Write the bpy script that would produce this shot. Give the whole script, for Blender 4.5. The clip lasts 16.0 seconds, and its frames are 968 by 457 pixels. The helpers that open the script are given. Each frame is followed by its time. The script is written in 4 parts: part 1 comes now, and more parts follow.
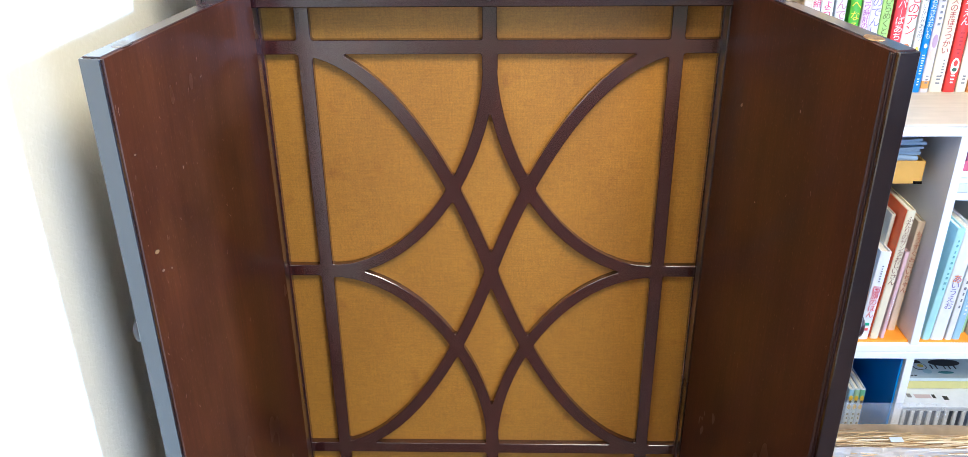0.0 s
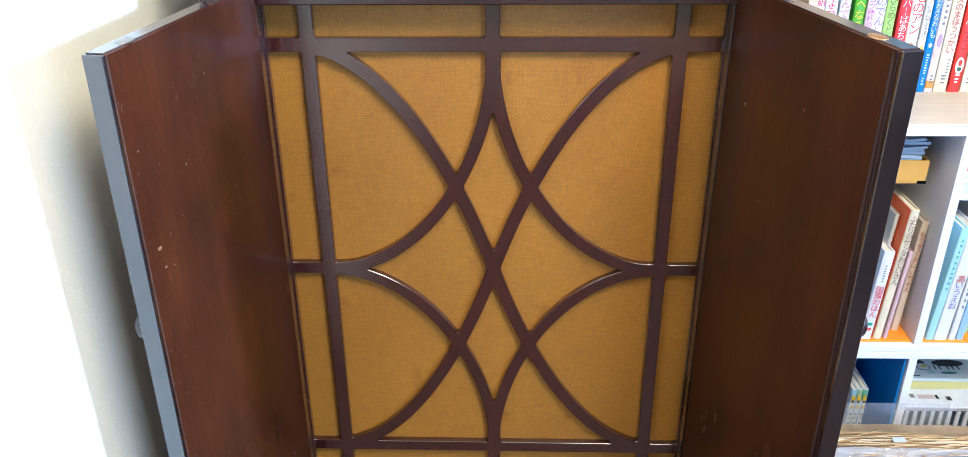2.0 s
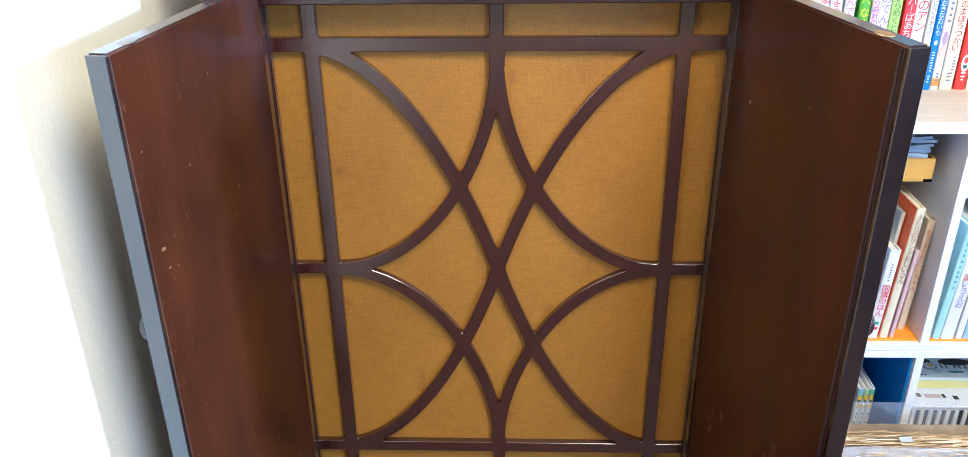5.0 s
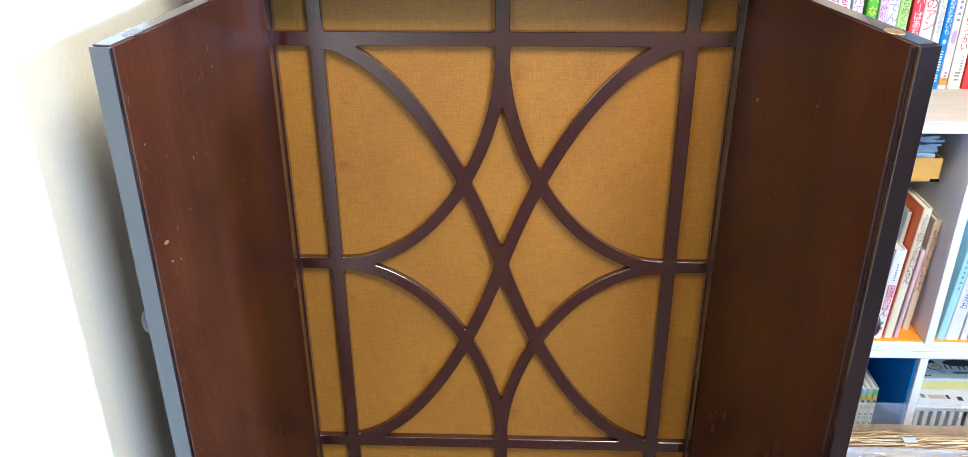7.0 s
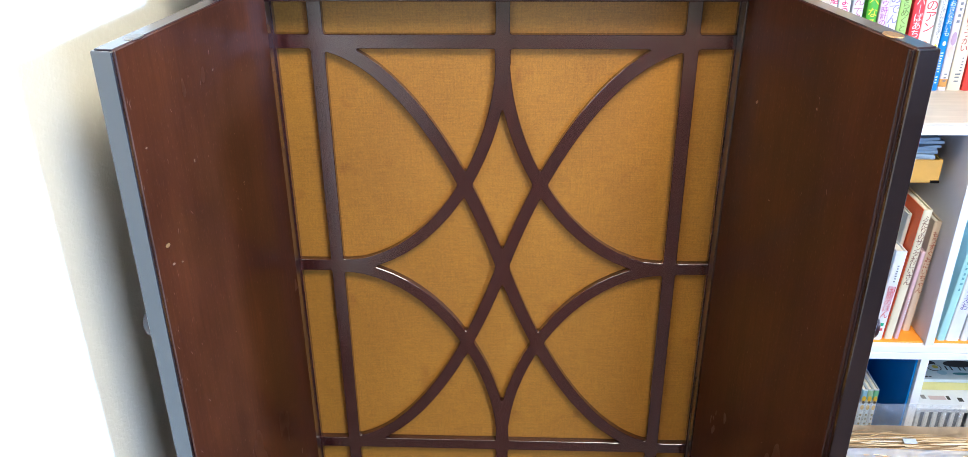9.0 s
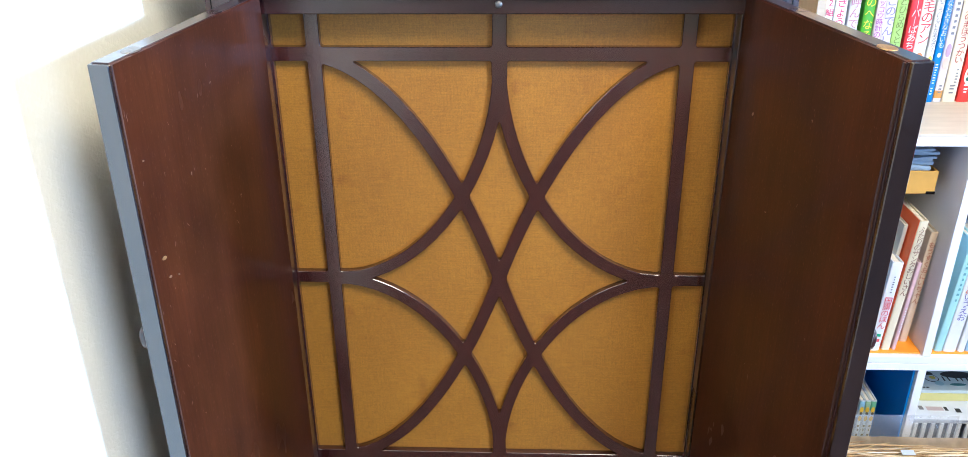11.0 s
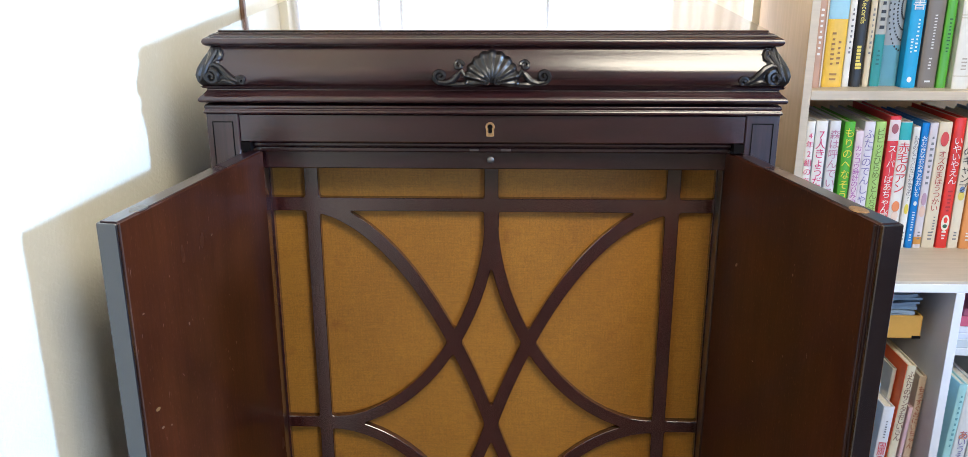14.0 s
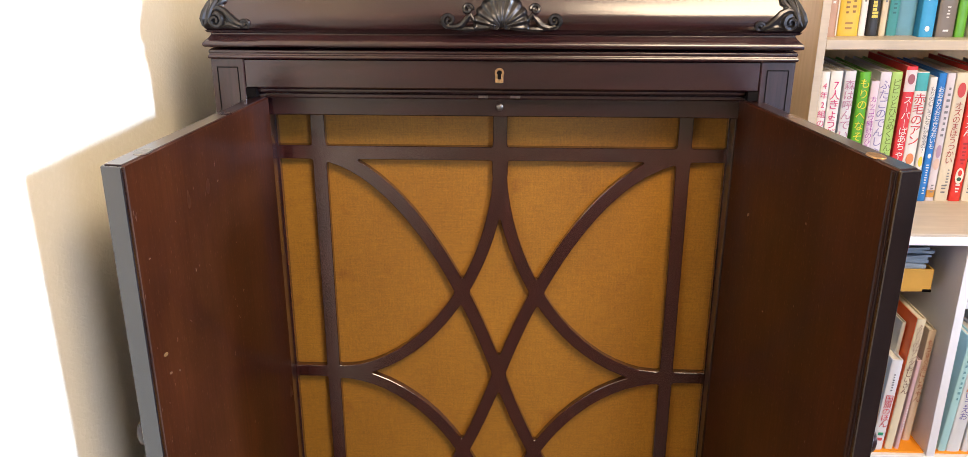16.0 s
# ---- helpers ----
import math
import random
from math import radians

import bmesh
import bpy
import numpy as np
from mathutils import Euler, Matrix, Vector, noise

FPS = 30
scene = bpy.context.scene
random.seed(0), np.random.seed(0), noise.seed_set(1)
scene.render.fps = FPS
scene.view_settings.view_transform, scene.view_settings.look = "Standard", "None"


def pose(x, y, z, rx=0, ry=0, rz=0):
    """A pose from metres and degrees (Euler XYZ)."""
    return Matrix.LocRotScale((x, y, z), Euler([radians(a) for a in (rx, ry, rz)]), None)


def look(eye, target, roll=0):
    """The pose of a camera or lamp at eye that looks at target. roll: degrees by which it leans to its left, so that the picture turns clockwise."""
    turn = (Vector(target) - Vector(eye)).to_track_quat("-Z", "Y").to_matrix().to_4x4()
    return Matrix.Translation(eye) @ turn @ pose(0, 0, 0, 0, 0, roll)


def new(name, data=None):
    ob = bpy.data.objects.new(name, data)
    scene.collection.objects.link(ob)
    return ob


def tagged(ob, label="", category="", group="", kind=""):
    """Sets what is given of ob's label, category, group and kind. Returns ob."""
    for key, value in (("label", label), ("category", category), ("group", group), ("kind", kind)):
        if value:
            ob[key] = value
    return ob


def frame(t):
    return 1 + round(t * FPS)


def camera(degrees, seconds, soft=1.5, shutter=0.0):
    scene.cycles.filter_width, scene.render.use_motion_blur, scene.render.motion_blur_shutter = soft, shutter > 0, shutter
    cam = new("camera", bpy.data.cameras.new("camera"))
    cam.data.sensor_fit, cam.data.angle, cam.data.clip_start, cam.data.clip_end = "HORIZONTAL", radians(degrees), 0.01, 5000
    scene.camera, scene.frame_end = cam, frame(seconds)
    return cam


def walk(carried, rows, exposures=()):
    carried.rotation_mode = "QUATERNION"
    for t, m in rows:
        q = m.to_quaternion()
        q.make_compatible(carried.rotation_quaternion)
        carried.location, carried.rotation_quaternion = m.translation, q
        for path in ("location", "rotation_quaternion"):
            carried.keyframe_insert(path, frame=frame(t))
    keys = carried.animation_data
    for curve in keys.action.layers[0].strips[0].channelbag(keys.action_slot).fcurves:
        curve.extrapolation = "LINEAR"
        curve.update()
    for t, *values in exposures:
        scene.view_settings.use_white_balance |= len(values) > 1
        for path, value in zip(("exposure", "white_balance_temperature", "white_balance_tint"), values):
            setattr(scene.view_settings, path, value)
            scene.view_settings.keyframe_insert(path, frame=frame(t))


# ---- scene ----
cam = camera(59.0, 16.0, soft=0.7)
PATH = [
    (0, (0.02, -0.971, 1.158), (-0.033, 0.824, 0.277), -0.6),
    (0.5, (0.02, -0.969, 1.155), (-0.035, 0.826, 0.274), -0.6),
    (1, (0.02, -0.968, 1.156), (-0.034, 0.825, 0.272), -0.5),
    (1.5, (0.019, -0.969, 1.156), (-0.037, 0.825, 0.273), -0.5),
    (2, (0.021, -0.971, 1.157), (-0.04, 0.822, 0.274), -0.5),
    (2.5, (0.019, -0.972, 1.157), (-0.045, 0.824, 0.279), -0.6),
    (3, (0.02, -0.969, 1.156), (-0.05, 0.825, 0.275), -0.7),
    (3.5, (0.02, -0.969, 1.156), (-0.047, 0.824, 0.272), -0.7),
    (4, (0.02, -0.969, 1.156), (-0.047, 0.825, 0.274), -0.8),
    (6.5, (0.021, -0.967, 1.153), (-0.057, 0.826, 0.269), -0.6),
    (7, (0.019, -0.965, 1.153), (-0.058, 0.824, 0.263), -0.4),
    (7.5, (0.016, -0.962, 1.153), (-0.055, 0.823, 0.254), -0.4),
    (8, (0.017, -0.964, 1.153), (-0.058, 0.822, 0.257), -0.4),
    (8.5, (0.019, -0.966, 1.155), (-0.061, 0.822, 0.263), -0.5),
    (11, (0.021, -0.966, 1.158), (-0.054, 0.834, 0.29), -0.5),
    (11.5, (0.022, -0.97, 1.162), (-0.047, 0.844, 0.322), -0.6),
    (12, (0.024, -0.973, 1.172), (-0.036, 0.872, 0.403), -0.6),
    (12.5, (0.023, -0.971, 1.18), (-0.032, 0.901, 0.477), -0.5),
    (13, (0.025, -0.971, 1.184), (-0.033, 0.92, 0.535), -0.5),
    (13.5, (0.022, -0.976, 1.187), (-0.036, 0.926, 0.57), -0.0),
    (14, (0.024, -0.978, 1.188), (-0.04, 0.931, 0.595), -0.1),
    (14.5, (0.024, -0.978, 1.185), (-0.047, 0.928, 0.582), -0.0),
    (15, (0.022, -0.975, 1.183), (-0.047, 0.925, 0.561), 0.2),
    (15.5, (0.023, -0.972, 1.18), (-0.047, 0.922, 0.543), 0.0),
    (16, (0.021, -0.972, 1.174), (-0.056, 0.906, 0.49), 0.0),
]
walk(cam, [(t, look(eye, target, roll)) for t, eye, target, roll in PATH],
     exposures=[(0, 0.88, 5120, 14), (11.2, 0.88, 5120, 14), (12.2, 0.88, 5190, 14), (13.0, 0.63, 5290, 14), (14.0, 0.05, 5410, 14), (14.5, -0.13, 5690, 17), (15.0, -0.26, 6140, 18), (15.5, -0.28, 6540, 24), (16.0, 0.30, 6590, 24)])

# ---- world and light ----
world = bpy.data.worlds.new("world")
scene.world = world
world.use_nodes = True
wn = world.node_tree
sky = wn.nodes.new("ShaderNodeTexSky")
sky.sky_type, sky.sun_disc, sky.sun_elevation, sky.sun_rotation = "NISHITA", False, radians(11), radians(102)
wn.links.new(sky.outputs[0], wn.nodes["Background"].inputs[0])
wn.nodes["Background"].inputs[1].default_value = 0.1


def area(name, eye, target, sx, sy, watts, colour):
    d = bpy.data.lights.new(name, "AREA")
    d.shape, d.size, d.size_y, d.energy, d.color = "RECTANGLE", sx, sy, watts, colour
    ob = new(name, d)
    ob.matrix_world = look(eye, target)
    return ob


# low daylight through the added side wall's opening, striking the wall beside the cabinet
sun = bpy.data.lights.new("sun", "SUN")
sun.energy, sun.angle, sun.color = 3.7, radians(5), (0.46, 0.70, 1.0)
new("sun", sun).matrix_world = look((3.0, -0.64, 0.60), (0, 0, 0))
# cool fill lamp added in front; no window is known there
area("front_fill_light", (1.96, -2.98, 1.03), (1.96, 0.0, 1.03), 1.14, 1.90, 47, (0.52, 0.72, 1.0))
area("ceiling_lamp_light", (0.64, -1.12, 2.22), (0.0, 0.0, 0.8), 0.80, 0.80, 40, (1.0, 0.83, 0.54))

# ---- materials ----


def material(name):
    m = bpy.data.materials.new(name)
    m.use_nodes = True
    return m, m.node_tree, m.node_tree.nodes["Principled BSDF"]


def ramp(nt, fac, stops):
    r = nt.nodes.new("ShaderNodeValToRGB")
    while len(r.color_ramp.elements) < len(stops):
        r.color_ramp.elements.new(0.5)
    for e, (p, c) in zip(r.color_ramp.elements, stops):
        e.position, e.color = p, (*c, 1)
    nt.links.new(fac, r.inputs[0])
    return r.outputs[0]


def coords(nt, scale=(1, 1, 1)):
    c = nt.nodes.new("ShaderNodeTexCoord")
    mp = nt.nodes.new("ShaderNodeMapping")
    mp.inputs["Scale"].default_value = scale
    nt.links.new(c.outputs["Object"], mp.inputs[0])
    return mp.outputs[0]


def noise_tex(nt, vec, scale, detail=6.0, rough=0.6):
    n = nt.nodes.new("ShaderNodeTexNoise")
    n.inputs["Scale"].default_value, n.inputs["Detail"].default_value, n.inputs["Roughness"].default_value = scale, detail, rough
    nt.links.new(vec, n.inputs["Vector"])
    return n.outputs["Fac"]


def mixed(nt, a, b, fac, mode="MULTIPLY"):
    x = nt.nodes.new("ShaderNodeMix")
    x.data_type, x.blend_type = "RGBA", mode
    if isinstance(fac, float):
        x.inputs[0].default_value = fac
    else:
        nt.links.new(fac, x.inputs[0])
    for s, v in ((6, a), (7, b)):
        if isinstance(v, tuple):
            x.inputs[s].default_value = (*v, 1)
        else:
            nt.links.new(v, x.inputs[s])
    return x.outputs[2]


def bump(nt, bsdf, height, strength, dist):
    b = nt.nodes.new("ShaderNodeBump")
    b.inputs["Strength"].default_value, b.inputs["Distance"].default_value = strength, dist
    nt.links.new(height, b.inputs["Height"])
    nt.links.new(b.outputs[0], bsdf.inputs["Normal"])


def wood(name, dark, light, rough, grain=(60, 60, 4), coat=0.0, wear=0.0, blotch=3.0, spec=0.5, relief=0.08, gloss=None):
    """Stained wood: long fibres along z, slow blotches, worn spots."""
    m, nt, b = material(name)
    v = coords(nt, grain)
    fib = noise_tex(nt, v, 3.0, 8.0, 0.65)
    col = ramp(nt, fib, [(0.3, dark), (0.72, light)])
    blot = ramp(nt, noise_tex(nt, coords(nt, (1, 1, 0.5)), blotch, 4.0), [(0.3, (0.72, 0.72, 0.72)), (0.7, (1.15, 1.1, 1.05))])
    col = mixed(nt, col, blot, 0.9)
    if wear:
        sp = ramp(nt, noise_tex(nt, coords(nt, (1, 1, 0.45)), 420.0, 2.0, 0.5), [(0.69, (0, 0, 0)), (0.80, (1, 1, 1))])
        k = nt.nodes.new("ShaderNodeMath")
        k.operation = "MULTIPLY"
        k.inputs[1].default_value = wear
        nt.links.new(sp, k.inputs[0])
        col = mixed(nt, col, tuple(min(1, c * 3.0 + 0.03) for c in light), k.outputs[0], "MIX")
    nt.links.new(col, b.inputs["Base Color"])
    rr = ramp(nt, noise_tex(nt, coords(nt, (1, 1, 0.4)), 9.0, 1.5), [(0.25, (rough * 0.88,) * 3), (0.75, (min(1, rough * 1.2),) * 3)])
    nt.links.new(rr, b.inputs["Roughness"])
    b.inputs["Specular IOR Level"].default_value = spec
    b.inputs["Coat Weight"].default_value, b.inputs["Coat Roughness"].default_value = coat, max(0.1, rough * 0.6) if gloss is None else gloss
    if relief:
        bump(nt, b, fib, relief, 0.0005)
    return m


def paint(name, colour, rough=0.5, vary=0.08, scale=30.0, relief=0.0, metal=0.0, spec=0.5):
    m, nt, b = material(name)
    n = noise_tex(nt, coords(nt), scale, 5.0)
    lo = tuple(c * (1 - vary) for c in colour)
    hi = tuple(min(1, c * (1 + vary)) for c in colour)
    nt.links.new(ramp(nt, n, [(0.3, lo), (0.7, hi)]), b.inputs["Base Color"])
    b.inputs["Roughness"].default_value, b.inputs["Metallic"].default_value = rough, metal
    b.inputs["Specular IOR Level"].default_value = spec
    if relief:
        bump(nt, b, n, 0.5, relief)
    return m


CASE = wood("dark_mahogany", (0.011, 0.0040, 0.0048), (0.038, 0.0112, 0.0120), 0.20, (4, 60, 60), 0.72, spec=0.55, relief=0.35, gloss=0.19)
CASE_UP = wood("dark_mahogany_upright", (0.013, 0.0049, 0.0052), (0.038, 0.0125, 0.0128), 0.28, (60, 60, 4), 0.8, spec=0.4)
FRET = wood("fretwork_mahogany", (0.020, 0.0053, 0.0048), (0.058, 0.0150, 0.0122), 0.20, (50, 50, 5), 1.0, spec=0.9, relief=0.2, gloss=0.19)
EDGE = wood("polished_door_edge", (0.005, 0.003, 0.003), (0.012, 0.006, 0.005), 0.10, (60, 60, 4), 1.0, spec=0.9)


def door_wood():
    """Rubbed mahogany veneer: broad upright bands, long fibres, fine open pores and hazy worn varnish."""
    m, nt, b = material("door_mahogany")
    fib = noise_tex(nt, coords(nt, (80, 80, 5)), 3.0, 8.0, 0.65)
    col = ramp(nt, fib, [(0.3, (0.0320, 0.0078, 0.0027)), (0.72, (0.0500, 0.0125, 0.0046))])
    band = ramp(nt, noise_tex(nt, coords(nt, (1, 1, 0.10)), 15.0, 3.0, 0.5), [(0.32, (0.74, 0.71, 0.69)), (0.50, (1, 1, 1)), (0.66, (1.22, 1.24, 1.18))])
    blot = ramp(nt, noise_tex(nt, coords(nt), 9.0, 4.0), [(0.3, (0.74, 0.73, 0.72)), (0.7, (1.18, 1.16, 1.10))])
    col = mixed(nt, mixed(nt, col, band, 1.0), blot, 1.0)
    pores = ramp(nt, noise_tex(nt, coords(nt, (1, 1, 0.22)), 700.0, 2.0, 0.5), [(0.62, (0, 0, 0)), (0.80, (0.6, 0.6, 0.6))])
    col = mixed(nt, col, (0.12, 0.050, 0.026), pores, "MIX")
    nt.links.new(col, b.inputs["Base Color"])
    haze = ramp(nt, noise_tex(nt, coords(nt, (1, 1, 0.4)), 14.0, 3.0), [(0.35, (0.11, 0.11, 0.11)), (0.7, (0.30, 0.30, 0.30))])
    nt.links.new(haze, b.inputs["Coat Roughness"])
    b.inputs["Roughness"].default_value, b.inputs["Specular IOR Level"].default_value, b.inputs["Coat Weight"].default_value = 0.45, 0.08, 0.42
    bump(nt, b, fib, 0.05, 0.0004)
    return m


DOOR_IN = door_wood()
CARVE = wood("carved_wood", (0.005, 0.0044, 0.005), (0.013, 0.010, 0.010), 0.34, (40, 40, 40), 0.35)
WORN = wood("scuffed_edge", (0.012, 0.005, 0.004), (0.10, 0.050, 0.028), 0.5, (160, 160, 22), 0.0, 0.0, 30.0)
BRASS = paint("worn_brass", (0.60, 0.36, 0.17), 0.42, 0.3, 300, 0.0002, 1.0)
# matte black: inlay, trim, holes, and blocks standing in for shade
DARK = paint("black_trim_and_shade", (0.004, 0.003, 0.003), 0.8, spec=0.08)
STEEL = paint("aged_steel", (0.22, 0.20, 0.18), 0.4, 0.3, 300, 0.0, 1.0)


def cloth_material():
    """Plain weave: warp and weft threads about 0.9 mm apart, uneven in tone, with faint stains."""
    m, nt, b = material("grille_cloth")
    v = coords(nt)
    waves = []
    for axis in ("X", "Z"):
        w = nt.nodes.new("ShaderNodeTexWave")
        w.bands_direction = axis
        w.inputs["Scale"].default_value, w.inputs["Distortion"].default_value = 340.0, 0.0
        wob = nt.nodes.new("ShaderNodeVectorMath")
        wob.operation = "MULTIPLY_ADD"
        n = nt.nodes.new("ShaderNodeTexNoise")
        n.inputs["Scale"].default_value, n.inputs["Detail"].default_value = 38.0, 4.0
        nt.links.new(v, n.inputs["Vector"])
        nt.links.new(n.outputs["Color"], wob.inputs[0])
        wob.inputs[1].default_value = (0.0028, 0.0028, 0.0028)
        nt.links.new(v, wob.inputs[2])
        nt.links.new(wob.outputs[0], w.inputs["Vector"])
        waves.append(w.outputs["Fac"])
    mul = nt.nodes.new("ShaderNodeMath")
    mul.operation = "MULTIPLY"
    nt.links.new(waves[0], mul.inputs[0])
    nt.links.new(waves[1], mul.inputs[1])
    thread = ramp(nt, mul.outputs[0], [(0.0, (0.268, 0.1200, 0.0093)), (0.5, (0.372, 0.168, 0.0133))])
    warp = ramp(nt, noise_tex(nt, coords(nt, (1, 1, 0.06)), 600.0, 3.0), [(0.3, (0.90, 0.885, 0.86)), (0.7, (1.08, 1.08, 1.08))])
    weft = ramp(nt, noise_tex(nt, coords(nt, (0.06, 1, 1)), 600.0, 3.0), [(0.3, (0.88, 0.865, 0.84)), (0.7, (1.10, 1.10, 1.10))])
    big = ramp(nt, noise_tex(nt, coords(nt), 5.0, 4.0), [(0.3, (0.88, 0.85, 0.80)), (0.7, (1.06, 1.06, 1.05))])
    fine = ramp(nt, noise_tex(nt, coords(nt), 650.0, 3.0), [(0.3, (0.80, 0.78, 0.75)), (0.7, (1.13, 1.13, 1.13))])
    stain = ramp(nt, noise_tex(nt, coords(nt), 23.0, 2.0), [(0.66, (1, 1, 1)), (0.78, (0.72, 0.62, 0.60))])
    col = thread
    for other, k in ((warp, 1.0), (weft, 1.0), (big, 1.0), (fine, 1.0), (stain, 0.8)):
        col = mixed(nt, col, other, k)
    nt.links.new(col, b.inputs["Base Color"])
    b.inputs["Roughness"].default_value, b.inputs["Specular IOR Level"].default_value = 0.55, 0.35
    b.inputs["Coat Weight"].default_value, b.inputs["Coat Roughness"].default_value = 0.32, 0.36
    bump(nt, b, mul.outputs[0], 0.15, 0.0004)
    return m


CLOTH = cloth_material()


def wallpaper():
    """Off-white paper with short raised strokes in two slants and a fine tooth."""
    m, nt, b = material("embossed_wallpaper")
    hs = []
    for turn, sc in ((38, 75.0), (-35, 62.0), (78, 68.0)):
        c = nt.nodes.new("ShaderNodeTexCoord")
        mp = nt.nodes.new("ShaderNodeMapping")
        mp.inputs["Rotation"].default_value = (radians(turn), 0, 0)
        mp.vector_type = "TEXTURE"
        mp.inputs["Scale"].default_value = (1, 1, 0.26)
        nt.links.new(c.outputs["Object"], mp.inputs[0])
        hs.append(ramp(nt, noise_tex(nt, mp.outputs[0], sc, 3.0, 0.55), [(0.50, (0, 0, 0)), (0.66, (1, 1, 1))]))
    fine = noise_tex(nt, coords(nt), 260.0, 3.0, 0.5)
    h = mixed(nt, mixed(nt, mixed(nt, hs[0], hs[1], 0.5, "MIX"), hs[2], 0.33, "MIX"), fine, 0.35, "MIX")
    n2 = noise_tex(nt, coords(nt), 3.0, 3.0)
    col = mixed(nt, ramp(nt, h, [(0.2, (0.79, 0.75, 0.605)), (0.7, (0.83, 0.79, 0.65))]), ramp(nt, n2, [(0.3, (0.94, 0.94, 0.94)), (0.7, (1, 1, 1))]), 1.0)
    nt.links.new(col, b.inputs["Base Color"])
    b.inputs["Roughness"].default_value = 0.85
    bump(nt, b, h, 0.55, 0.0013)
    return m


WALLPAPER = wallpaper()
PLASTER = paint("ceiling_plaster", (0.76, 0.75, 0.72), 0.9, 0.05, 60, 0.001)
FLOORWOOD = wood("floor_boards", (0.05, 0.026, 0.014), (0.105, 0.056, 0.028), 0.4, (3, 40, 40))
MAPLE = wood("pale_maple_board", (0.66, 0.45, 0.215), (0.77, 0.545, 0.285), 0.5, (40, 40, 2.5), 0.0, 0.0, 4.0)
MAPLE_FLAT = wood("pale_maple_shelf", (0.50, 0.44, 0.35), (0.60, 0.53, 0.43), 0.45, (3, 40, 40), 0.0, 0.0, 4.0)
WHITEBOARD = paint("white_laminate", (0.76, 0.77, 0.805), 0.42, 0.03, 12)
ORANGE = paint("orange_lining", (0.85, 0.30, 0.01), 0.55, 0.05, 10)
BLUE = paint("blue_lining", (0.015, 0.23, 0.74), 0.5, 0.1, 8)
TRIMWOOD = wood("brown_trim", (0.10, 0.045, 0.02), (0.18, 0.09, 0.04), 0.5)
PAPER = paint("book_pages", (0.70, 0.66, 0.56), 0.9, 0.12, 200)
KRAFT = paint("kraft_paper", (0.56, 0.45, 0.32), 0.75, 0.20, 22, 0.002)


INKS = {}


def ink(rgb, rough=0.45, vary=0.05):
    rgb = tuple(0.87 * c for c in rgb)
    key = tuple(round(c, 3) for c in rgb) + (rough,)
    if key not in INKS:
        INKS[key] = paint("print", rgb, rough, vary, 45)
    return INKS[key]


# ---- mesh helpers ----


def finish(bm, smooth=False):
    bmesh.ops.recalc_face_normals(bm, faces=bm.faces)
    if smooth:
        for f in bm.faces:
            f.smooth = True
        for e in bm.edges:
            if len(e.link_faces) == 2 and e.calc_face_angle(0.0) > 0.75:
                e.smooth = False
    return bm


def part(name, bm, mat, parent=None, label="", smooth=False):
    finish(bm, smooth)
    me = bpy.data.meshes.new(name)
    bm.to_mesh(me)
    bm.free()
    for x in (mat if isinstance(mat, (list, tuple)) else [mat]):
        me.materials.append(x)
    ob = new(name, me)
    ob.parent = parent
    if label:
        ob["label"] = label
    return ob


def box(x0, x1, y0, y1, z0, z1, bevel=0.0, bm=None, seg=1):
    out = bm or bmesh.new()
    made = bmesh.ops.create_cube(out, size=1.0)["verts"]
    for v in made:
        v.co = Vector(((x0 + x1) / 2 + v.co.x * (x1 - x0), (y0 + y1) / 2 + v.co.y * (y1 - y0), (z0 + z1) / 2 + v.co.z * (z1 - z0)))
    if bevel:
        es = {e for v in made for e in v.link_edges}
        bmesh.ops.bevel(out, geom=list(es), offset=bevel, segments=seg, profile=0.5, affect="EDGES")
    return out


def empty(name, m, label, category, group="", kind=""):
    ob = new(name)
    ob.matrix_world = m
    ob.empty_display_size = 0.05
    return tagged(ob, label, category, group, kind)


def bezier(p0, p1, p2, p3, n=28):
    out = []
    for i in range(n + 1):
        t = i / n
        a, b, c, d = (1 - t) ** 3, 3 * t * (1 - t) ** 2, 3 * t * t * (1 - t), t ** 3
        out.append((a * p0[0] + b * p1[0] + c * p2[0] + d * p3[0], a * p0[1] + b * p1[1] + c * p2[1] + d * p3[1]))
    return out


def tube(points, radii, sides=8, bm=None):
    """A rounded strand through points in space."""
    bm = bm or bmesh.new()
    rows = []
    for i, p in enumerate(points):
        p = Vector(p)
        d = (Vector(points[min(i + 1, len(points) - 1)]) - Vector(points[max(i - 1, 0)])).normalized()
        u = d.orthogonal().normalized() if abs(d.y) > 0.9 else d.cross(Vector((0, 1, 0))).normalized()
        w = d.cross(u)
        r = radii[i] if isinstance(radii, (list, tuple)) else radii
        rows.append([bm.verts.new(p + (u * math.cos(a) + w * math.sin(a)) * r) for a in (2 * math.pi * k / sides for k in range(sides))])
    for r, q in zip(rows, rows[1:]):
        for k in range(sides):
            bm.faces.new((r[k], r[(k + 1) % sides], q[(k + 1) % sides], q[k]))
    bm.faces.new(rows[0])
    bm.faces.new(rows[-1])
    return bm


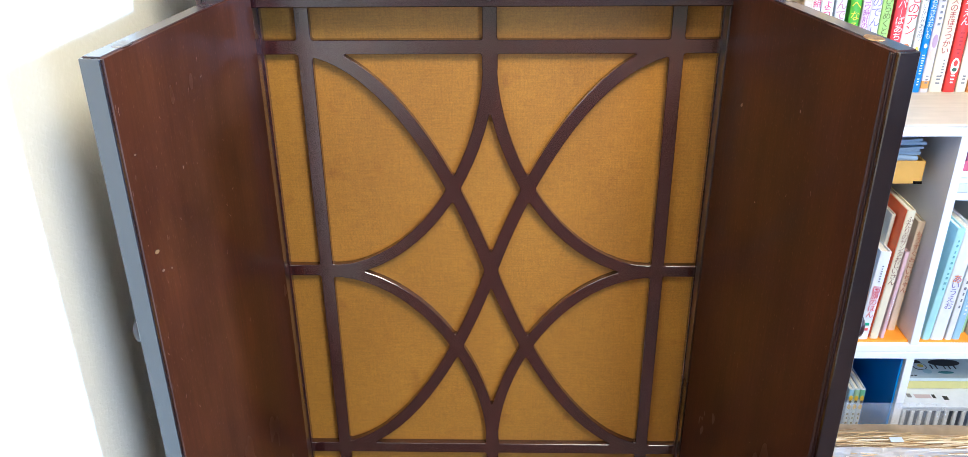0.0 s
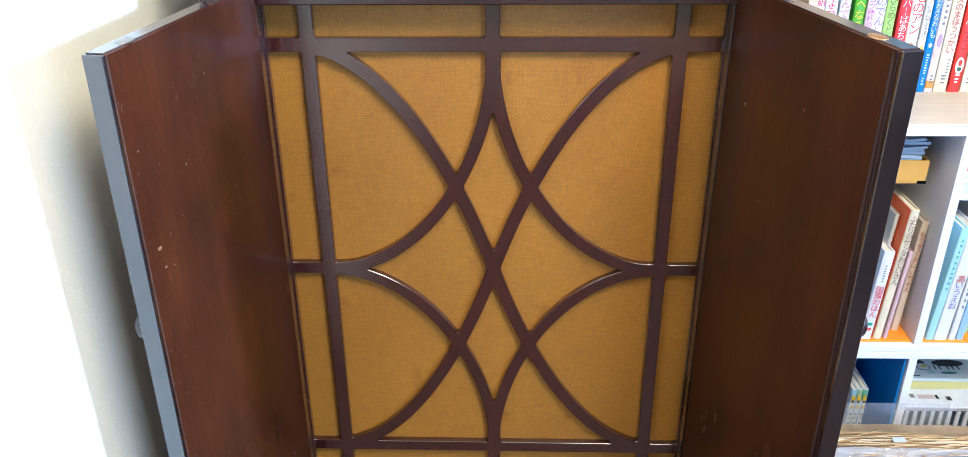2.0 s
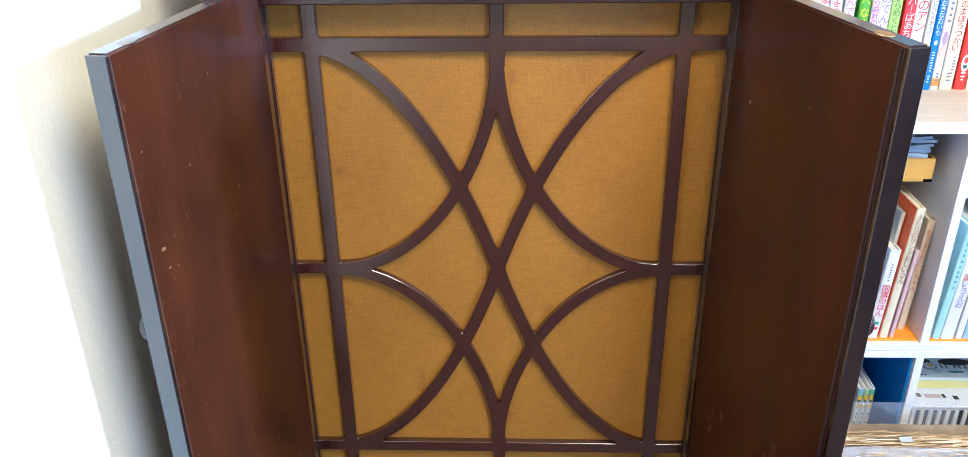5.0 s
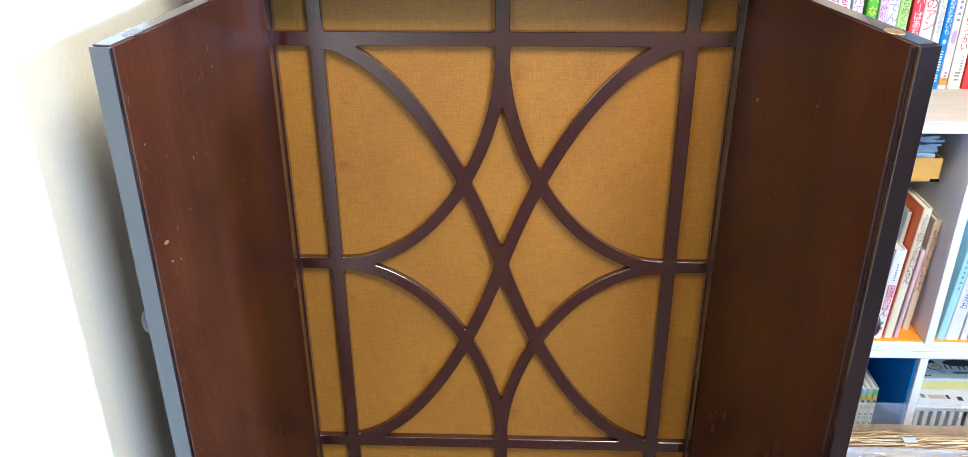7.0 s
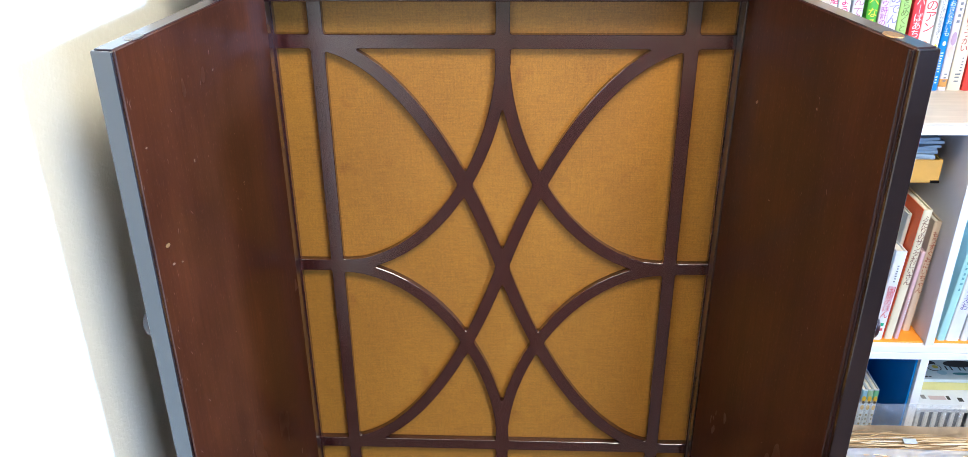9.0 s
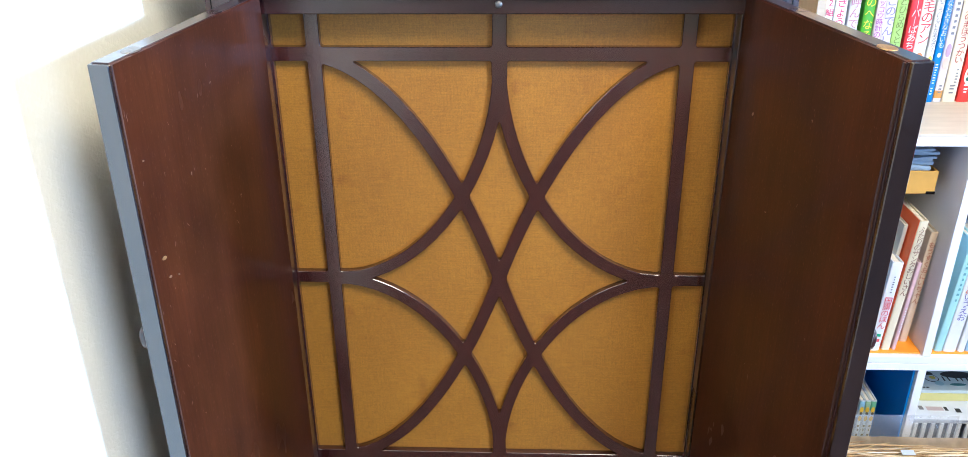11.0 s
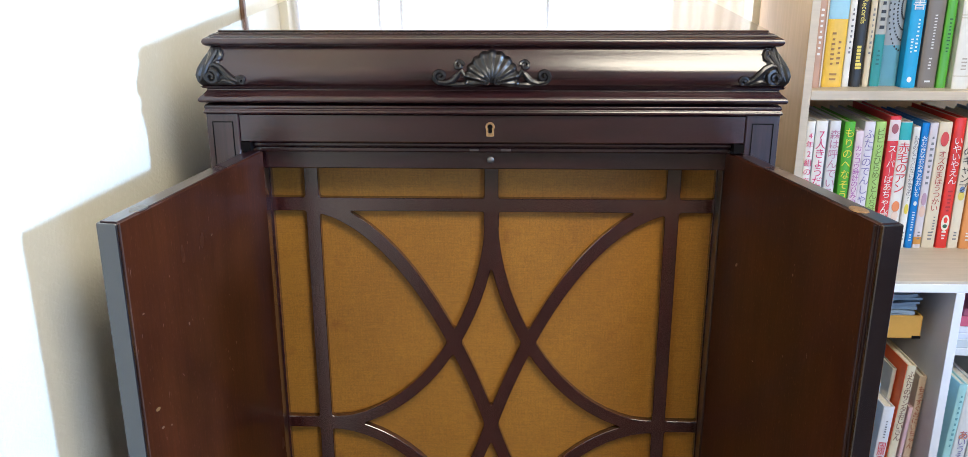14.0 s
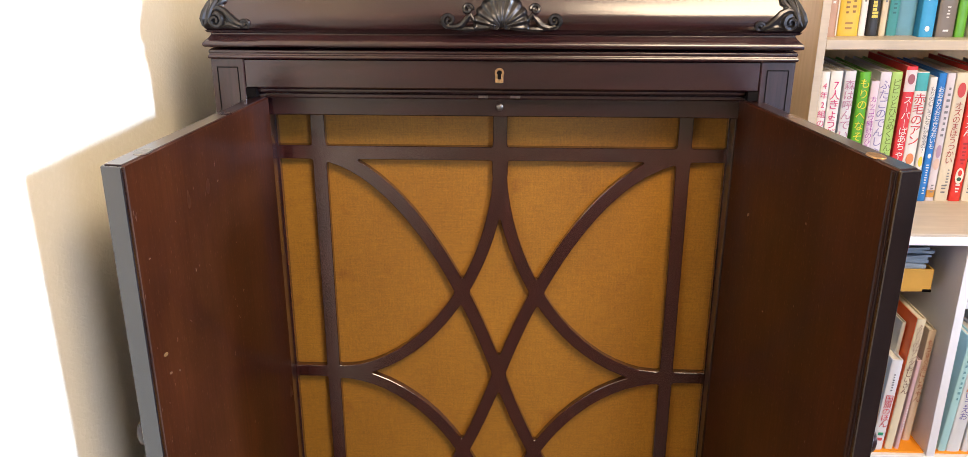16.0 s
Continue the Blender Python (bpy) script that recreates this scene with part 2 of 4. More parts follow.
def loop_moulding(profile, half, front, back, soft=0):
    """A moulding that runs round the front and both sides. profile: (projection, z), bottom to top; mitred corners. soft: how often its corners are cut round."""
    bm = bmesh.new()
    for _ in range(soft):
        cut = [profile[0]]
        for (pa, za), (pb, zb) in zip(profile, profile[1:]):
            cut += [(pa * 0.75 + pb * 0.25, za * 0.75 + zb * 0.25), (pa * 0.25 + pb * 0.75, za * 0.25 + zb * 0.75)]
        profile = cut + [profile[-1]]
    rows = []
    for p, z in profile:
        rows.append([bm.verts.new(c) for c in ((-half - p, back, z), (-half - p, front - p, z), (half + p, front - p, z), (half + p, back, z))])
    for r, q in zip(rows, rows[1:]):
        for j in range(4):
            k = (j + 1) % 4
            bm.faces.new((r[j], r[k], q[k], q[j]))
    bm.faces.new(rows[0])
    bm.faces.new(rows[-1])
    return bm


# ---- room ----
XL, YB, XR, YF, CEIL = -0.385, 0.545, 2.60, -3.0, 2.40


# dull brown of the added side wall, chosen to cut bounced light
DULL_WALL = wood("dull_wall_brown", (0.08, 0.045, 0.028), (0.16, 0.095, 0.060), 0.5)


def wall_with_hole(name, axis, at, thick, lo, hi, hole, label, mat=WALLPAPER):
    """A wall across x (axis y) or across y (axis x) with one opening (a0, a1, z0, z1)."""
    a0, a1, z0, z1 = hole
    bm = bmesh.new()
    for u0, u1, w0, w1 in ((lo, a0, 0, CEIL), (a1, hi, 0, CEIL), (a0, a1, 0, z0), (a0, a1, z1, CEIL)):
        if axis == "y":
            box(u0, u1, at, at + thick, w0, w1, bm=bm)
        else:
            box(at, at + thick, u0, u1, w0, w1, bm=bm)
    return tagged(part(name, bm, mat), label, "wall", kind="structure")


tagged(part("floor", box(XL - 0.1, XR + 0.1, YF - 0.1, YB + 0.1, -0.1, 0), FLOORWOOD), "warm brown wooden floor boards of the room", "floor", kind="structure")
tagged(part("ceiling", box(XL - 0.1, XR + 0.1, YF - 0.1, YB + 0.1, CEIL, CEIL + 0.1), PLASTER), "plain white plaster ceiling of the room", "ceiling", kind="structure")
tagged(part("wall_left", box(XL - 0.1, XL, YF - 0.1, YB + 0.1, 0, CEIL), WALLPAPER), "ivory embossed wallpaper wall beside the cabinet", "wall", kind="structure")
wall_with_hole("wall_back", "y", YB, 0.1, XL, XR, (-0.37, 0.434, 0.95, 1.60), "ivory wallpapered wall with a curtained window")
# unseen wall added to shape light: its opening limits the sun's beam
wall_with_hole("wall_right", "x", XR, 0.1, YF, YB, (-1.40, -0.20, 0.98, 2.10), "added unseen dark brown wall with an opening for the sun", DULL_WALL)
# unseen wall added to return light, open where the fill lamp stands
wall_with_hole("wall_front", "y", YF - 0.1, 0.1, XL, XR, (1.37, 2.55, 0.06, 2.00), "added unseen ivory wall with an opening at the fill lamp")
tagged(part("trim", box(XL + 0.001, XL + 0.007, 0.327, 0.338, 0, CEIL, 0.001), TRIMWOOD), "narrow brown wooden trim strip on the wall", "trim", kind="structure")

# the daylight beyond the window behind the cabinet
m, nt, b = material("daylight_backdrop")
em = nt.nodes.new("ShaderNodeEmission")
em.inputs[0].default_value, em.inputs[1].default_value = (1.0, 0.98, 0.95, 1), 3.2
nt.links.new(em.outputs[0], nt.nodes["Material Output"].inputs[0])
tagged(part("backdrop", box(-0.9, 0.9, 0.95, 0.96, 0.3, 2.6), m), "bright hazy daylight outside the window", "daylight", kind="structure")
m, nt, b = material("curtain_fabric")
tr = nt.nodes.new("ShaderNodeBsdfTranslucent")
tr.inputs[0].default_value = (0.90, 0.80, 0.66, 1)
mx = nt.nodes.new("ShaderNodeMixShader")
mx.inputs[0].default_value = 0.42
b.inputs["Base Color"].default_value, b.inputs["Roughness"].default_value = (0.80, 0.70, 0.57, 1), 0.9
nt.links.new(b.outputs[0], mx.inputs[1])
nt.links.new(tr.outputs[0], mx.inputs[2])
nt.links.new(mx.outputs[0], nt.nodes["Material Output"].inputs[0])
CURTAIN = m


def curtain(x0, x1):
    bm = bmesh.new()
    n = 60
    rows = []
    for i in range(n + 1):
        x = x0 + (x1 - x0) * i / n
        y = 0.50 + 0.004 * math.sin(i * 0.55) + 0.003 * math.sin(i * 0.23 + 1)
        rows.append([bm.verts.new((x, y + 0.004 * k, z)) for k, z in enumerate((0.75, 1.2, 1.72))])
    for r, q in zip(rows, rows[1:]):
        for k in range(2):
            bm.faces.new((r[k], q[k], q[k + 1], r[k + 1]))
    ob = part("curtain", bm, CURTAIN, smooth=True)
    return tagged(ob, "beige curtain hanging before a bright window", "curtain", "window curtains")


curtain(0.285, 0.410)

# ---- gramophone cabinet ----
HW, FRONT, BACK = 0.310, -0.060, 0.42
cab = empty("gramophone_cabinet", pose(0, 0, 0), "dark mahogany gramophone cabinet with open doors and fretwork grille", "gramophone")
part("side_panel", box(-HW, -HW + 0.018, FRONT + 0.018, BACK, 0.09, 1.032, 0.001), CASE_UP, cab)
part("side_panel", box(HW - 0.018, HW, FRONT + 0.018, BACK, 0.09, 1.032, 0.001), CASE_UP, cab)
part("back_panel", box(-HW + 0.019, HW - 0.019, BACK - 0.012, BACK - 0.001, 0.09, 1.031), CASE_UP, cab)
part("bottom_board", box(-HW + 0.019, HW - 0.019, FRONT + 0.019, BACK - 0.013, 0.09, 0.108), CASE, cab)
part("bottom_rail", box(-0.2725, 0.2725, FRONT, FRONT + 0.017, 0.112, 0.246, 0.0015), CASE, cab)
for s in (-1, 1):
    part("leg", box(s * 0.285 - 0.024, s * 0.285 + 0.024, FRONT + 0.004, FRONT + 0.052, 0.0, 0.0895, 0.004), CASE_UP, cab)
    part("leg", box(s * 0.285 - 0.024, s * 0.285 + 0.024, BACK - 0.05, BACK - 0.002, 0.0, 0.0895, 0.004), CASE_UP, cab)
    # corner stile with a sunk panel
    st = part("stile", box(s * 0.2925 - 0.0175, s * 0.2925 + 0.0175, FRONT, FRONT + 0.0175, 0.0905, 1.0315, 0.0006), CASE_UP, cab)
    xs, z0, z1 = s * 0.2925, 0.30, 1.023
    w = 0.0115
    fr = bmesh.new()
    for a in ((xs - w, xs - w + 0.0010, z0, z1), (xs + w - 0.0010, xs + w, z0, z1), (xs - w + 0.0010, xs + w - 0.0010, z1 - 0.0010, z1), (xs - w + 0.0010, xs + w - 0.0010, z0, z0 + 0.0010)):
        box(a[0], a[1], FRONT - 0.0006, FRONT + 0.001, a[2], a[3], bm=fr)
    part("stringing", fr, DARK, st, "thin dark line inlay round a stile panel")
    # jamb beside the grille: two thin steps
    part("jamb_moulding", box(s * 0.2708 - 0.0042, s * 0.2708 + 0.0042, -0.0330, 0.020, 0.250, 0.985, 0.0012), CASE_UP, cab)
    part("jamb_bead", box(s * 0.26505 - 0.0015, s * 0.26505 + 0.0015, -0.0200, 0.019, 0.262, 0.966, 0.0009, seg=2), CASE_UP, cab)
for sx in (-1, 1):
    rnd = random.Random(31 + sx)
    for q in range(11):
        z, ln = rnd.uniform(0.50, 0.95), rnd.uniform(0.003, 0.016)
        x = sx * (0.26355 if q % 2 else 0.26665)
        y = -0.0192 if q % 2 else -0.0324
        part("scuff", box(x - 0.0004, x + 0.0004, y - 0.0005, y + 0.0005, z, z + ln, 0.0002), WORN, cab, "pale scuff on the jamb edge")
part("top_rail", box(-0.2751, 0.2751, FRONT + 0.0005, FRONT + 0.0175, 1.000, 1.0315, 0.0014), CASE, cab)
part("head_moulding", box(-0.2752, 0.2752, FRONT + 0.0085, FRONT + 0.024, 0.9935, 0.9995, 0.002, seg=2), CASE, cab)
part("head_moulding", box(-0.2752, 0.2752, FRONT + 0.0135, FRONT + 0.026, 0.9865, 0.993, 0.002, seg=2), CASE, cab)
# black blocks added as the shade in the notches under the rail ends
for s in (-1, 1):
    part("notch_shade", box(min(s * 0.2749, s * 0.2640), max(s * 0.2749, s * 0.2640), FRONT + 0.0004, FRONT + 0.0160, 0.9903, 0.9999), DARK, cab)
part("head_rail", box(-0.2632, 0.2632, -0.036, 0.019, 0.9655, 0.986, 0.0012), CASE, cab)
part("lower_rail", box(-0.2632, 0.2632, -0.036, 0.019, 0.247, 0.262, 0.0012), CASE, cab)
bm = bmesh.new()
bmesh.ops.create_uvsphere(bm, u_segments=14, v_segments=8, radius=0.0042, matrix=pose(0.0, -0.0365, 0.9765) @ Matrix.Diagonal((1, 0.5, 1, 1)))
part("door_stud", bm, STEEL, cab, "small tarnished metal stud", True)
for x in (-0.018, 0.017):
    part("strike_plate", box(x - 0.0055, x + 0.0055, FRONT + 0.0122, FRONT + 0.0134, 0.9886, 0.9912, 0.0004), STEEL, cab, "worn metal strike plate")


def keyhole():
    bm = bmesh.new()
    n = 40

    def ring(r, w, h, y):
        pts = []
        for i in range(n):
            a = 2 * math.pi * i / n
            x, z = r * math.sin(a), r * math.cos(a)
            if z < -0.25 * r:
                x = max(-w, min(w, x * 3))
                z = -0.25 * r + (z + 0.25 * r) / (0.75 * r) * h
            pts.append(bm.verts.new((x, y, z)))
        return pts
    o0, o1, i1, i0 = ring(0.0088, 0.0075, 0.0150, -0.0004), ring(0.0084, 0.0071, 0.0146, -0.0022), ring(0.0052, 0.0036, 0.0100, -0.0022), ring(0.0050, 0.0034, 0.0098, 0.0)
    for a, c in ((o0, o1), (o1, i1), (i1, i0)):
        for i in range(n):
            bm.faces.new((a[i], a[(i + 1) % n], c[(i + 1) % n], c[i]))
    return bm


kh = part("keyhole_escutcheon", keyhole(), BRASS, cab, "worn brass keyhole escutcheon", True)
kh.location, kh.scale = (0.0, FRONT + 0.0004, 1.0180), (0.58, 0.8, 0.62)
bm = bmesh.new()
bmesh.ops.create_cone(bm, cap_ends=True, segments=20, radius1=0.0049, radius2=0.0049, depth=0.0006, matrix=pose(0, -0.0003, 0.0, 90))
box(-0.0033, 0.0033, -0.0007, -0.0001, -0.0095, -0.002, bm=bm)
kk = part("keyhole", bm, DARK, cab)
kk.location, kk.scale = (0.0, FRONT + 0.0004, 1.0180), (0.62, 0.8, 0.66)

# grille
grille = part("grille_cloth", box(-0.264, 0.264, 0.0100, 0.0130, 0.262, 0.9675), CLOTH, cab, "woven ochre speaker cloth")
ZC, GX, GT, GW = 0.620, 0.2138, 0.2930, 0.0165


def fret_bars():
    """The centre lines of the sawn bars, each with its width."""
    out = [([(x, 0.20), (x, 1.05)], GW) for x in (-GX, GX)]
    out += [([(-0.30, z), (0.30, z)], GW) for z in (ZC + GT, ZC - GT)]
    out += [([(sx * 0.182, ZC), (sx * 0.30, ZC)], 0.0155) for sx in (-1, 1)]
    out += [([(0, 0.890), (0, 1.05)], GW), ([(0, 0.20), (0, 0.350)], GW)]
    for sx in (-1, 1):
        for sz in (-1, 1):
            arc = bezier((0, 0.285), (0, 0.155), (0.090, 0.0), (0.2147, 0.0), 20)
            out.append(([(sx * x, ZC - 0.0015 + sz * z) for x, z in arc], 0.0150))
        half = bezier((0.2147, 0.2915), (0.122, 0.277), (0.046, 0.137), (0.0, 0.0), 20)
        out.append(([(sx * x, ZC + z) for x, z in half] + [(-sx * x, ZC - z) for x, z in reversed(half[:-1])], 0.0160))
    return out


def fretwork(x0, x1, z0, z1, front, back, fillet=0.0032, bev=0.0006, step=0.001):
    """One board sawn through between the bars: rounded inner corners, eased front edges."""
    nx, nz = int((x1 - x0) / step) + 1, int((z1 - z0) / step) + 1
    gx, gz = np.meshgrid(x0 + step * np.arange(nx), z0 + step * np.arange(nz), indexing="ij")
    solid = None
    for line, width in fret_bars():
        d = np.full(gx.shape, 9.0)
        for (ax, az), (bx, bz) in zip(line, line[1:]):
            lo_x, hi_x, lo_z, hi_z = min(ax, bx) - 0.03, max(ax, bx) + 0.03, min(az, bz) - 0.03, max(az, bz) + 0.03
            i0, i1 = max(0, int((lo_x - x0) / step)), min(nx, int((hi_x - x0) / step) + 2)
            k0, k1 = max(0, int((lo_z - z0) / step)), min(nz, int((hi_z - z0) / step) + 2)
            if i1 <= i0 or k1 <= k0:
                continue
            px, pz = gx[i0:i1, k0:k1] - ax, gz[i0:i1, k0:k1] - az
            vx, vz = bx - ax, bz - az
            t = np.clip((px * vx + pz * vz) / (vx * vx + vz * vz), 0, 1)
            d[i0:i1, k0:k1] = np.minimum(d[i0:i1, k0:k1], np.hypot(px - t * vx, pz - t * vz))
        d -= width / 2
        if solid is None:
            solid = d
        else:
            near = np.maximum(fillet - solid, 0) ** 2 + np.maximum(fillet - d, 0) ** 2
            solid = np.where(near > 0, np.maximum(fillet, np.minimum(solid, d)) - np.sqrt(near), np.minimum(solid, d))
    # the openings stop short of the board's rim
    rim = np.maximum(np.maximum(x0 - gx, gx - x1), np.maximum(z0 - gz, gz - z1)) + 0.0017
    solid = np.minimum(solid, -rim)
    open_at = solid > 0
    # outlines of the openings, walked cell by cell
    after = {}

    def cut(i, k, j, l):
        a, c = solid[i, k], solid[j, l]
        t = a / (a - c)
        return (round(x0 + step * (i + t * (j - i)), 7), round(z0 + step * (k + t * (l - k)), 7))
    code = open_at[:-1, :-1] * 1 + open_at[1:, :-1] * 2 + open_at[1:, 1:] * 4 + open_at[:-1, 1:] * 8
    ways = {1: "ds", 2: "ed", 3: "es", 4: "ne", 6: "nd", 7: "ns", 8: "sn", 9: "dn", 11: "en", 12: "se", 13: "de", 14: "sd", 5: "dsne", 10: "edsn"}
    for i, k in np.argwhere((code > 0) & (code < 15)):
        side = {"d": (i, k, i + 1, k), "e": (i + 1, k, i + 1, k + 1), "n": (i, k + 1, i + 1, k + 1), "s": (i, k, i, k + 1)}
        w = ways[int(code[i, k])]
        for a, c in zip(w[::2], w[1::2]):
            after[cut(*side[a])] = cut(*side[c])
    loops = []
    while after:
        first, at = next(iter(after.items()))
        loop = [first]
        del after[first]
        while at != first and at in after:
            loop.append(at)
            at = after.pop(at)
        if len(loop) > 20:
            loops.append(loop)
    bm = bmesh.new()
    rims = []
    for loop in loops:
        keep = [loop[0]]
        for p, q in zip(loop[1:], loop[2:] + loop[:1]):
            a = keep[-1]
            off = abs((q[0] - a[0]) * (p[1] - a[1]) - (q[1] - a[1]) * (p[0] - a[0])) / max(1e-6, math.hypot(q[0] - a[0], q[1] - a[1]))
            if off > 0.00006 or math.hypot(p[0] - a[0], p[1] - a[1]) > 0.02:
                keep.append(p)
        n = len(keep)
        area2 = sum(keep[i][0] * keep[(i + 1) % n][1] - keep[(i + 1) % n][0] * keep[i][1] for i in range(n))
        out = 1 if area2 > 0 else -1
        wide = []
        for i in range(n):
            (ax, az), (bx, bz) = keep[i - 1], keep[(i + 1) % n]
            ln = max(1e-6, math.hypot(bx - ax, bz - az))
            wide.append((keep[i][0] + out * (bz - az) / ln * bev, keep[i][1] - out * (bx - ax) / ln * bev))
        ring_f = [bm.verts.new((x, front, z)) for x, z in wide]
        ring_m = [bm.verts.new((x, front + bev, z)) for x, z in keep]
        ring_b = [bm.verts.new((x, back, z)) for x, z in keep]
        for r, q in ((ring_f, ring_m), (ring_m, ring_b)):
            for i in range(n):
                bm.faces.new((r[i], r[(i + 1) % n], q[(i + 1) % n], q[i]))
        rims.append(ring_f)
    outer = [bm.verts.new((x, front, z)) for x, z in ((x0, z0), (x1, z0), (x1, z1), (x0, z1))]
    edges = []
    for ring in rims + [outer]:
        for i in range(len(ring)):
            edges.append(bm.edges.get((ring[i], ring[i - 1])) or bm.edges.new((ring[i], ring[i - 1])))
    bmesh.ops.triangle_fill(bm, use_beauty=True, use_dissolve=False, edges=edges, normal=(0, -1, 0))
    return bm


part("fretwork_panel", fretwork(-0.2634, 0.2634, 0.2624, 0.9653, 0.0, 0.0092), FRET, cab, "sawn mahogany fretwork of crossing arcs")

# doors: chips as place along the door, height, size, colour
CHIPS = {-1: ((0.258, 0.806, 0.0020, (0.20, 0.10, 0.028)), (0.254, 0.785, 0.0013, (0.16, 0.08, 0.04)), (0.19, 0.86, 0.0010, (0.13, 0.08, 0.05)), (0.13, 0.93, 0.0008, (0.13, 0.08, 0.05)), (0.10, 0.80, 0.0008, (0.12, 0.07, 0.04)), (0.24, 0.78, 0.0009, (0.12, 0.07, 0.04)), (0.262, 0.90, 0.0009, (0.14, 0.075, 0.045))),
         1: ((0.045, 0.870, 0.0016, (0.20, 0.12, 0.07)), (0.16, 0.90, 0.0008, (0.20, 0.12, 0.08)), (0.10, 0.78, 0.0007, (0.18, 0.11, 0.07)))}


def door(s, hinge, turn, lip):
    """Swung open on its hinge corner; the inner face looks to the middle. s: -1 the west door, 1 the east one."""
    L, T, Z0, Z1 = 0.281, 0.0175, 0.248, 0.9872
    d = part("door", box(-0.004, L, -T / 2, T / 2, Z0, Z1, 0.0012), DOOR_IN, cab, "open mahogany door with a scuffed inner face")
    d.matrix_world = pose(hinge[0], hinge[1], 0, 0, 0, turn)
    inner = 1 if s < 0 else -1
    # dark polished edge and outer face
    part("edge_lipping", box(L - 0.0005, L + 0.0035, -T / 2 - 0.0004, T / 2 + 0.0004, Z0, Z1, 0.0008), EDGE, d, "polished dark door edge")
    part("outer_veneer", box(0.0, L - 0.0006, -inner * T / 2 - 0.0012, -inner * T / 2 + 0.0012, Z0, Z1 - 0.0005), CASE_UP, d)
    part("top_edge", box(0.001, L - 0.0006, -T / 2 + 0.001, T / 2 - 0.0012, Z1 - 0.0004, Z1 + 0.0010, 0.0004), CASE_UP, d)
    scuffed = box(L - 0.0026, L - 0.0010, inner * T / 2 - 0.0004, inner * T / 2 + inner * 0.0006, Z0 + 0.001, Z1 - 0.001, 0.0003)
    part("worn_edge", scuffed, WORN if not lip else CASE_UP, d, "scuffed paler edge of the inner face" if not lip else "")
    if lip:
        part("edge_bead", box(L - 0.0072, L - 0.0030, inner * T / 2 - 0.001, inner * T / 2 + inner * 0.0014, Z0 + 0.002, Z1 - 0.002, 0.0007, seg=2), CASE_UP, d, "dark bead along the meeting edge")
    bm = bmesh.new()
    bmesh.ops.create_cone(bm, cap_ends=True, segments=24, radius1=0.0078, radius2=0.0072, depth=0.0010, matrix=pose(L - 0.040, inner * 0.003, Z1 + 0.0010) @ Matrix.Diagonal((1.5, 0.85, 1, 1)))
    part("bolt_plate", bm, BRASS if s > 0 else STEEL, d, "small metal bolt plate in the door top", True)
    bm = bmesh.new()
    prof = [(0.0048, 0.0), (0.0048, 0.006), (0.0105, 0.010), (0.0130, 0.015), (0.0125, 0.020), (0.0085, 0.0235), (0.0, 0.0245)]
    rings = []
    for r, h in prof:
        rings.append([bm.verts.new((L - 0.030 + r * math.cos(a), -inner * (T / 2 + h), 0.718 + 1.1 * r * math.sin(a))) for a in (2 * math.pi * q / 20 for q in range(20))] if r else [bm.verts.new((L - 0.030, -inner * (T / 2 + h), 0.718))])
    for r, q in zip(rings, rings[1:]):
        for i in range(20):
            bm.faces.new((r[i], r[(i + 1) % 20], q[(i + 1) % 20], q[i]) if len(q) > 1 else (r[i], r[(i + 1) % 20], q[0]))
    part("knob", bm, CASE_UP, d, "turned dark wooden door knob", True)
    for u, z, r, tone in CHIPS[s]:
        bm = bmesh.new()
        bmesh.ops.create_icosphere(bm, subdivisions=2, radius=1, matrix=Matrix.Translation((u, inner * T / 2, z)) @ pose(0, 0, 0, 0, 25 * u * 40, 0) @ Matrix.Diagonal((r, 0.0003, r * 1.9, 1)))
        part("chip", bm, ink(tone, 0.7), d, "small pale chip in the varnish")
    rnd = random.Random(7 + s)
    for q in range(44 if s < 0 else 12):
        u, z, ln = rnd.uniform(0.10, L - 0.01) if q % 3 else L - 0.012 * rnd.random() - 0.004, rnd.uniform(0.45, 0.975), rnd.uniform(0.002, 0.007)
        bm = bmesh.new()
        bmesh.ops.create_icosphere(bm, subdivisions=1, radius=1, matrix=Matrix.Translation((u, inner * T / 2, z)) @ pose(0, 0, 0, 0, rnd.uniform(-40, 40), 0) @ Matrix.Diagonal((0.00032, 0.00012, ln / 2, 1)))
        part("scratch", bm, ink((0.13, 0.062, 0.038), 0.6), d, "fine pale scratch in the varnish")
    for z in (0.34, 0.90):
        part("hinge", box(-0.004, 0.002, -0.006, 0.006, z, z + 0.05, 0.001), BRASS, d)
    return d


# added black block: puts the hinge gap's shade in as colour
part("gap_shade", box(-0.2753, -0.2700, FRONT + 0.0004, -0.0450, 0.250, 0.9893), DARK, cab, "added black block standing in for shade in a hinge gap")
door(-1, (-0.2650, -0.046), -97.8, False)
door(1, (0.2712, -0.036), -78.15, True)

# lid
lid = part("lid", loop_moulding([(-0.004, 1.0442), (0.0022, 1.0448), (0.0040, 1.0475), (0.0030, 1.0505), (-0.0015, 1.0540), (-0.0045, 1.0575), (-0.0045, 1.0592), (-0.0012, 1.0598), (-0.0005, 1.0612), (0.001, 1.0625)], HW, -0.0665, BACK + 0.008, 2), CASE, cab, "polished lid with a coved front", True)
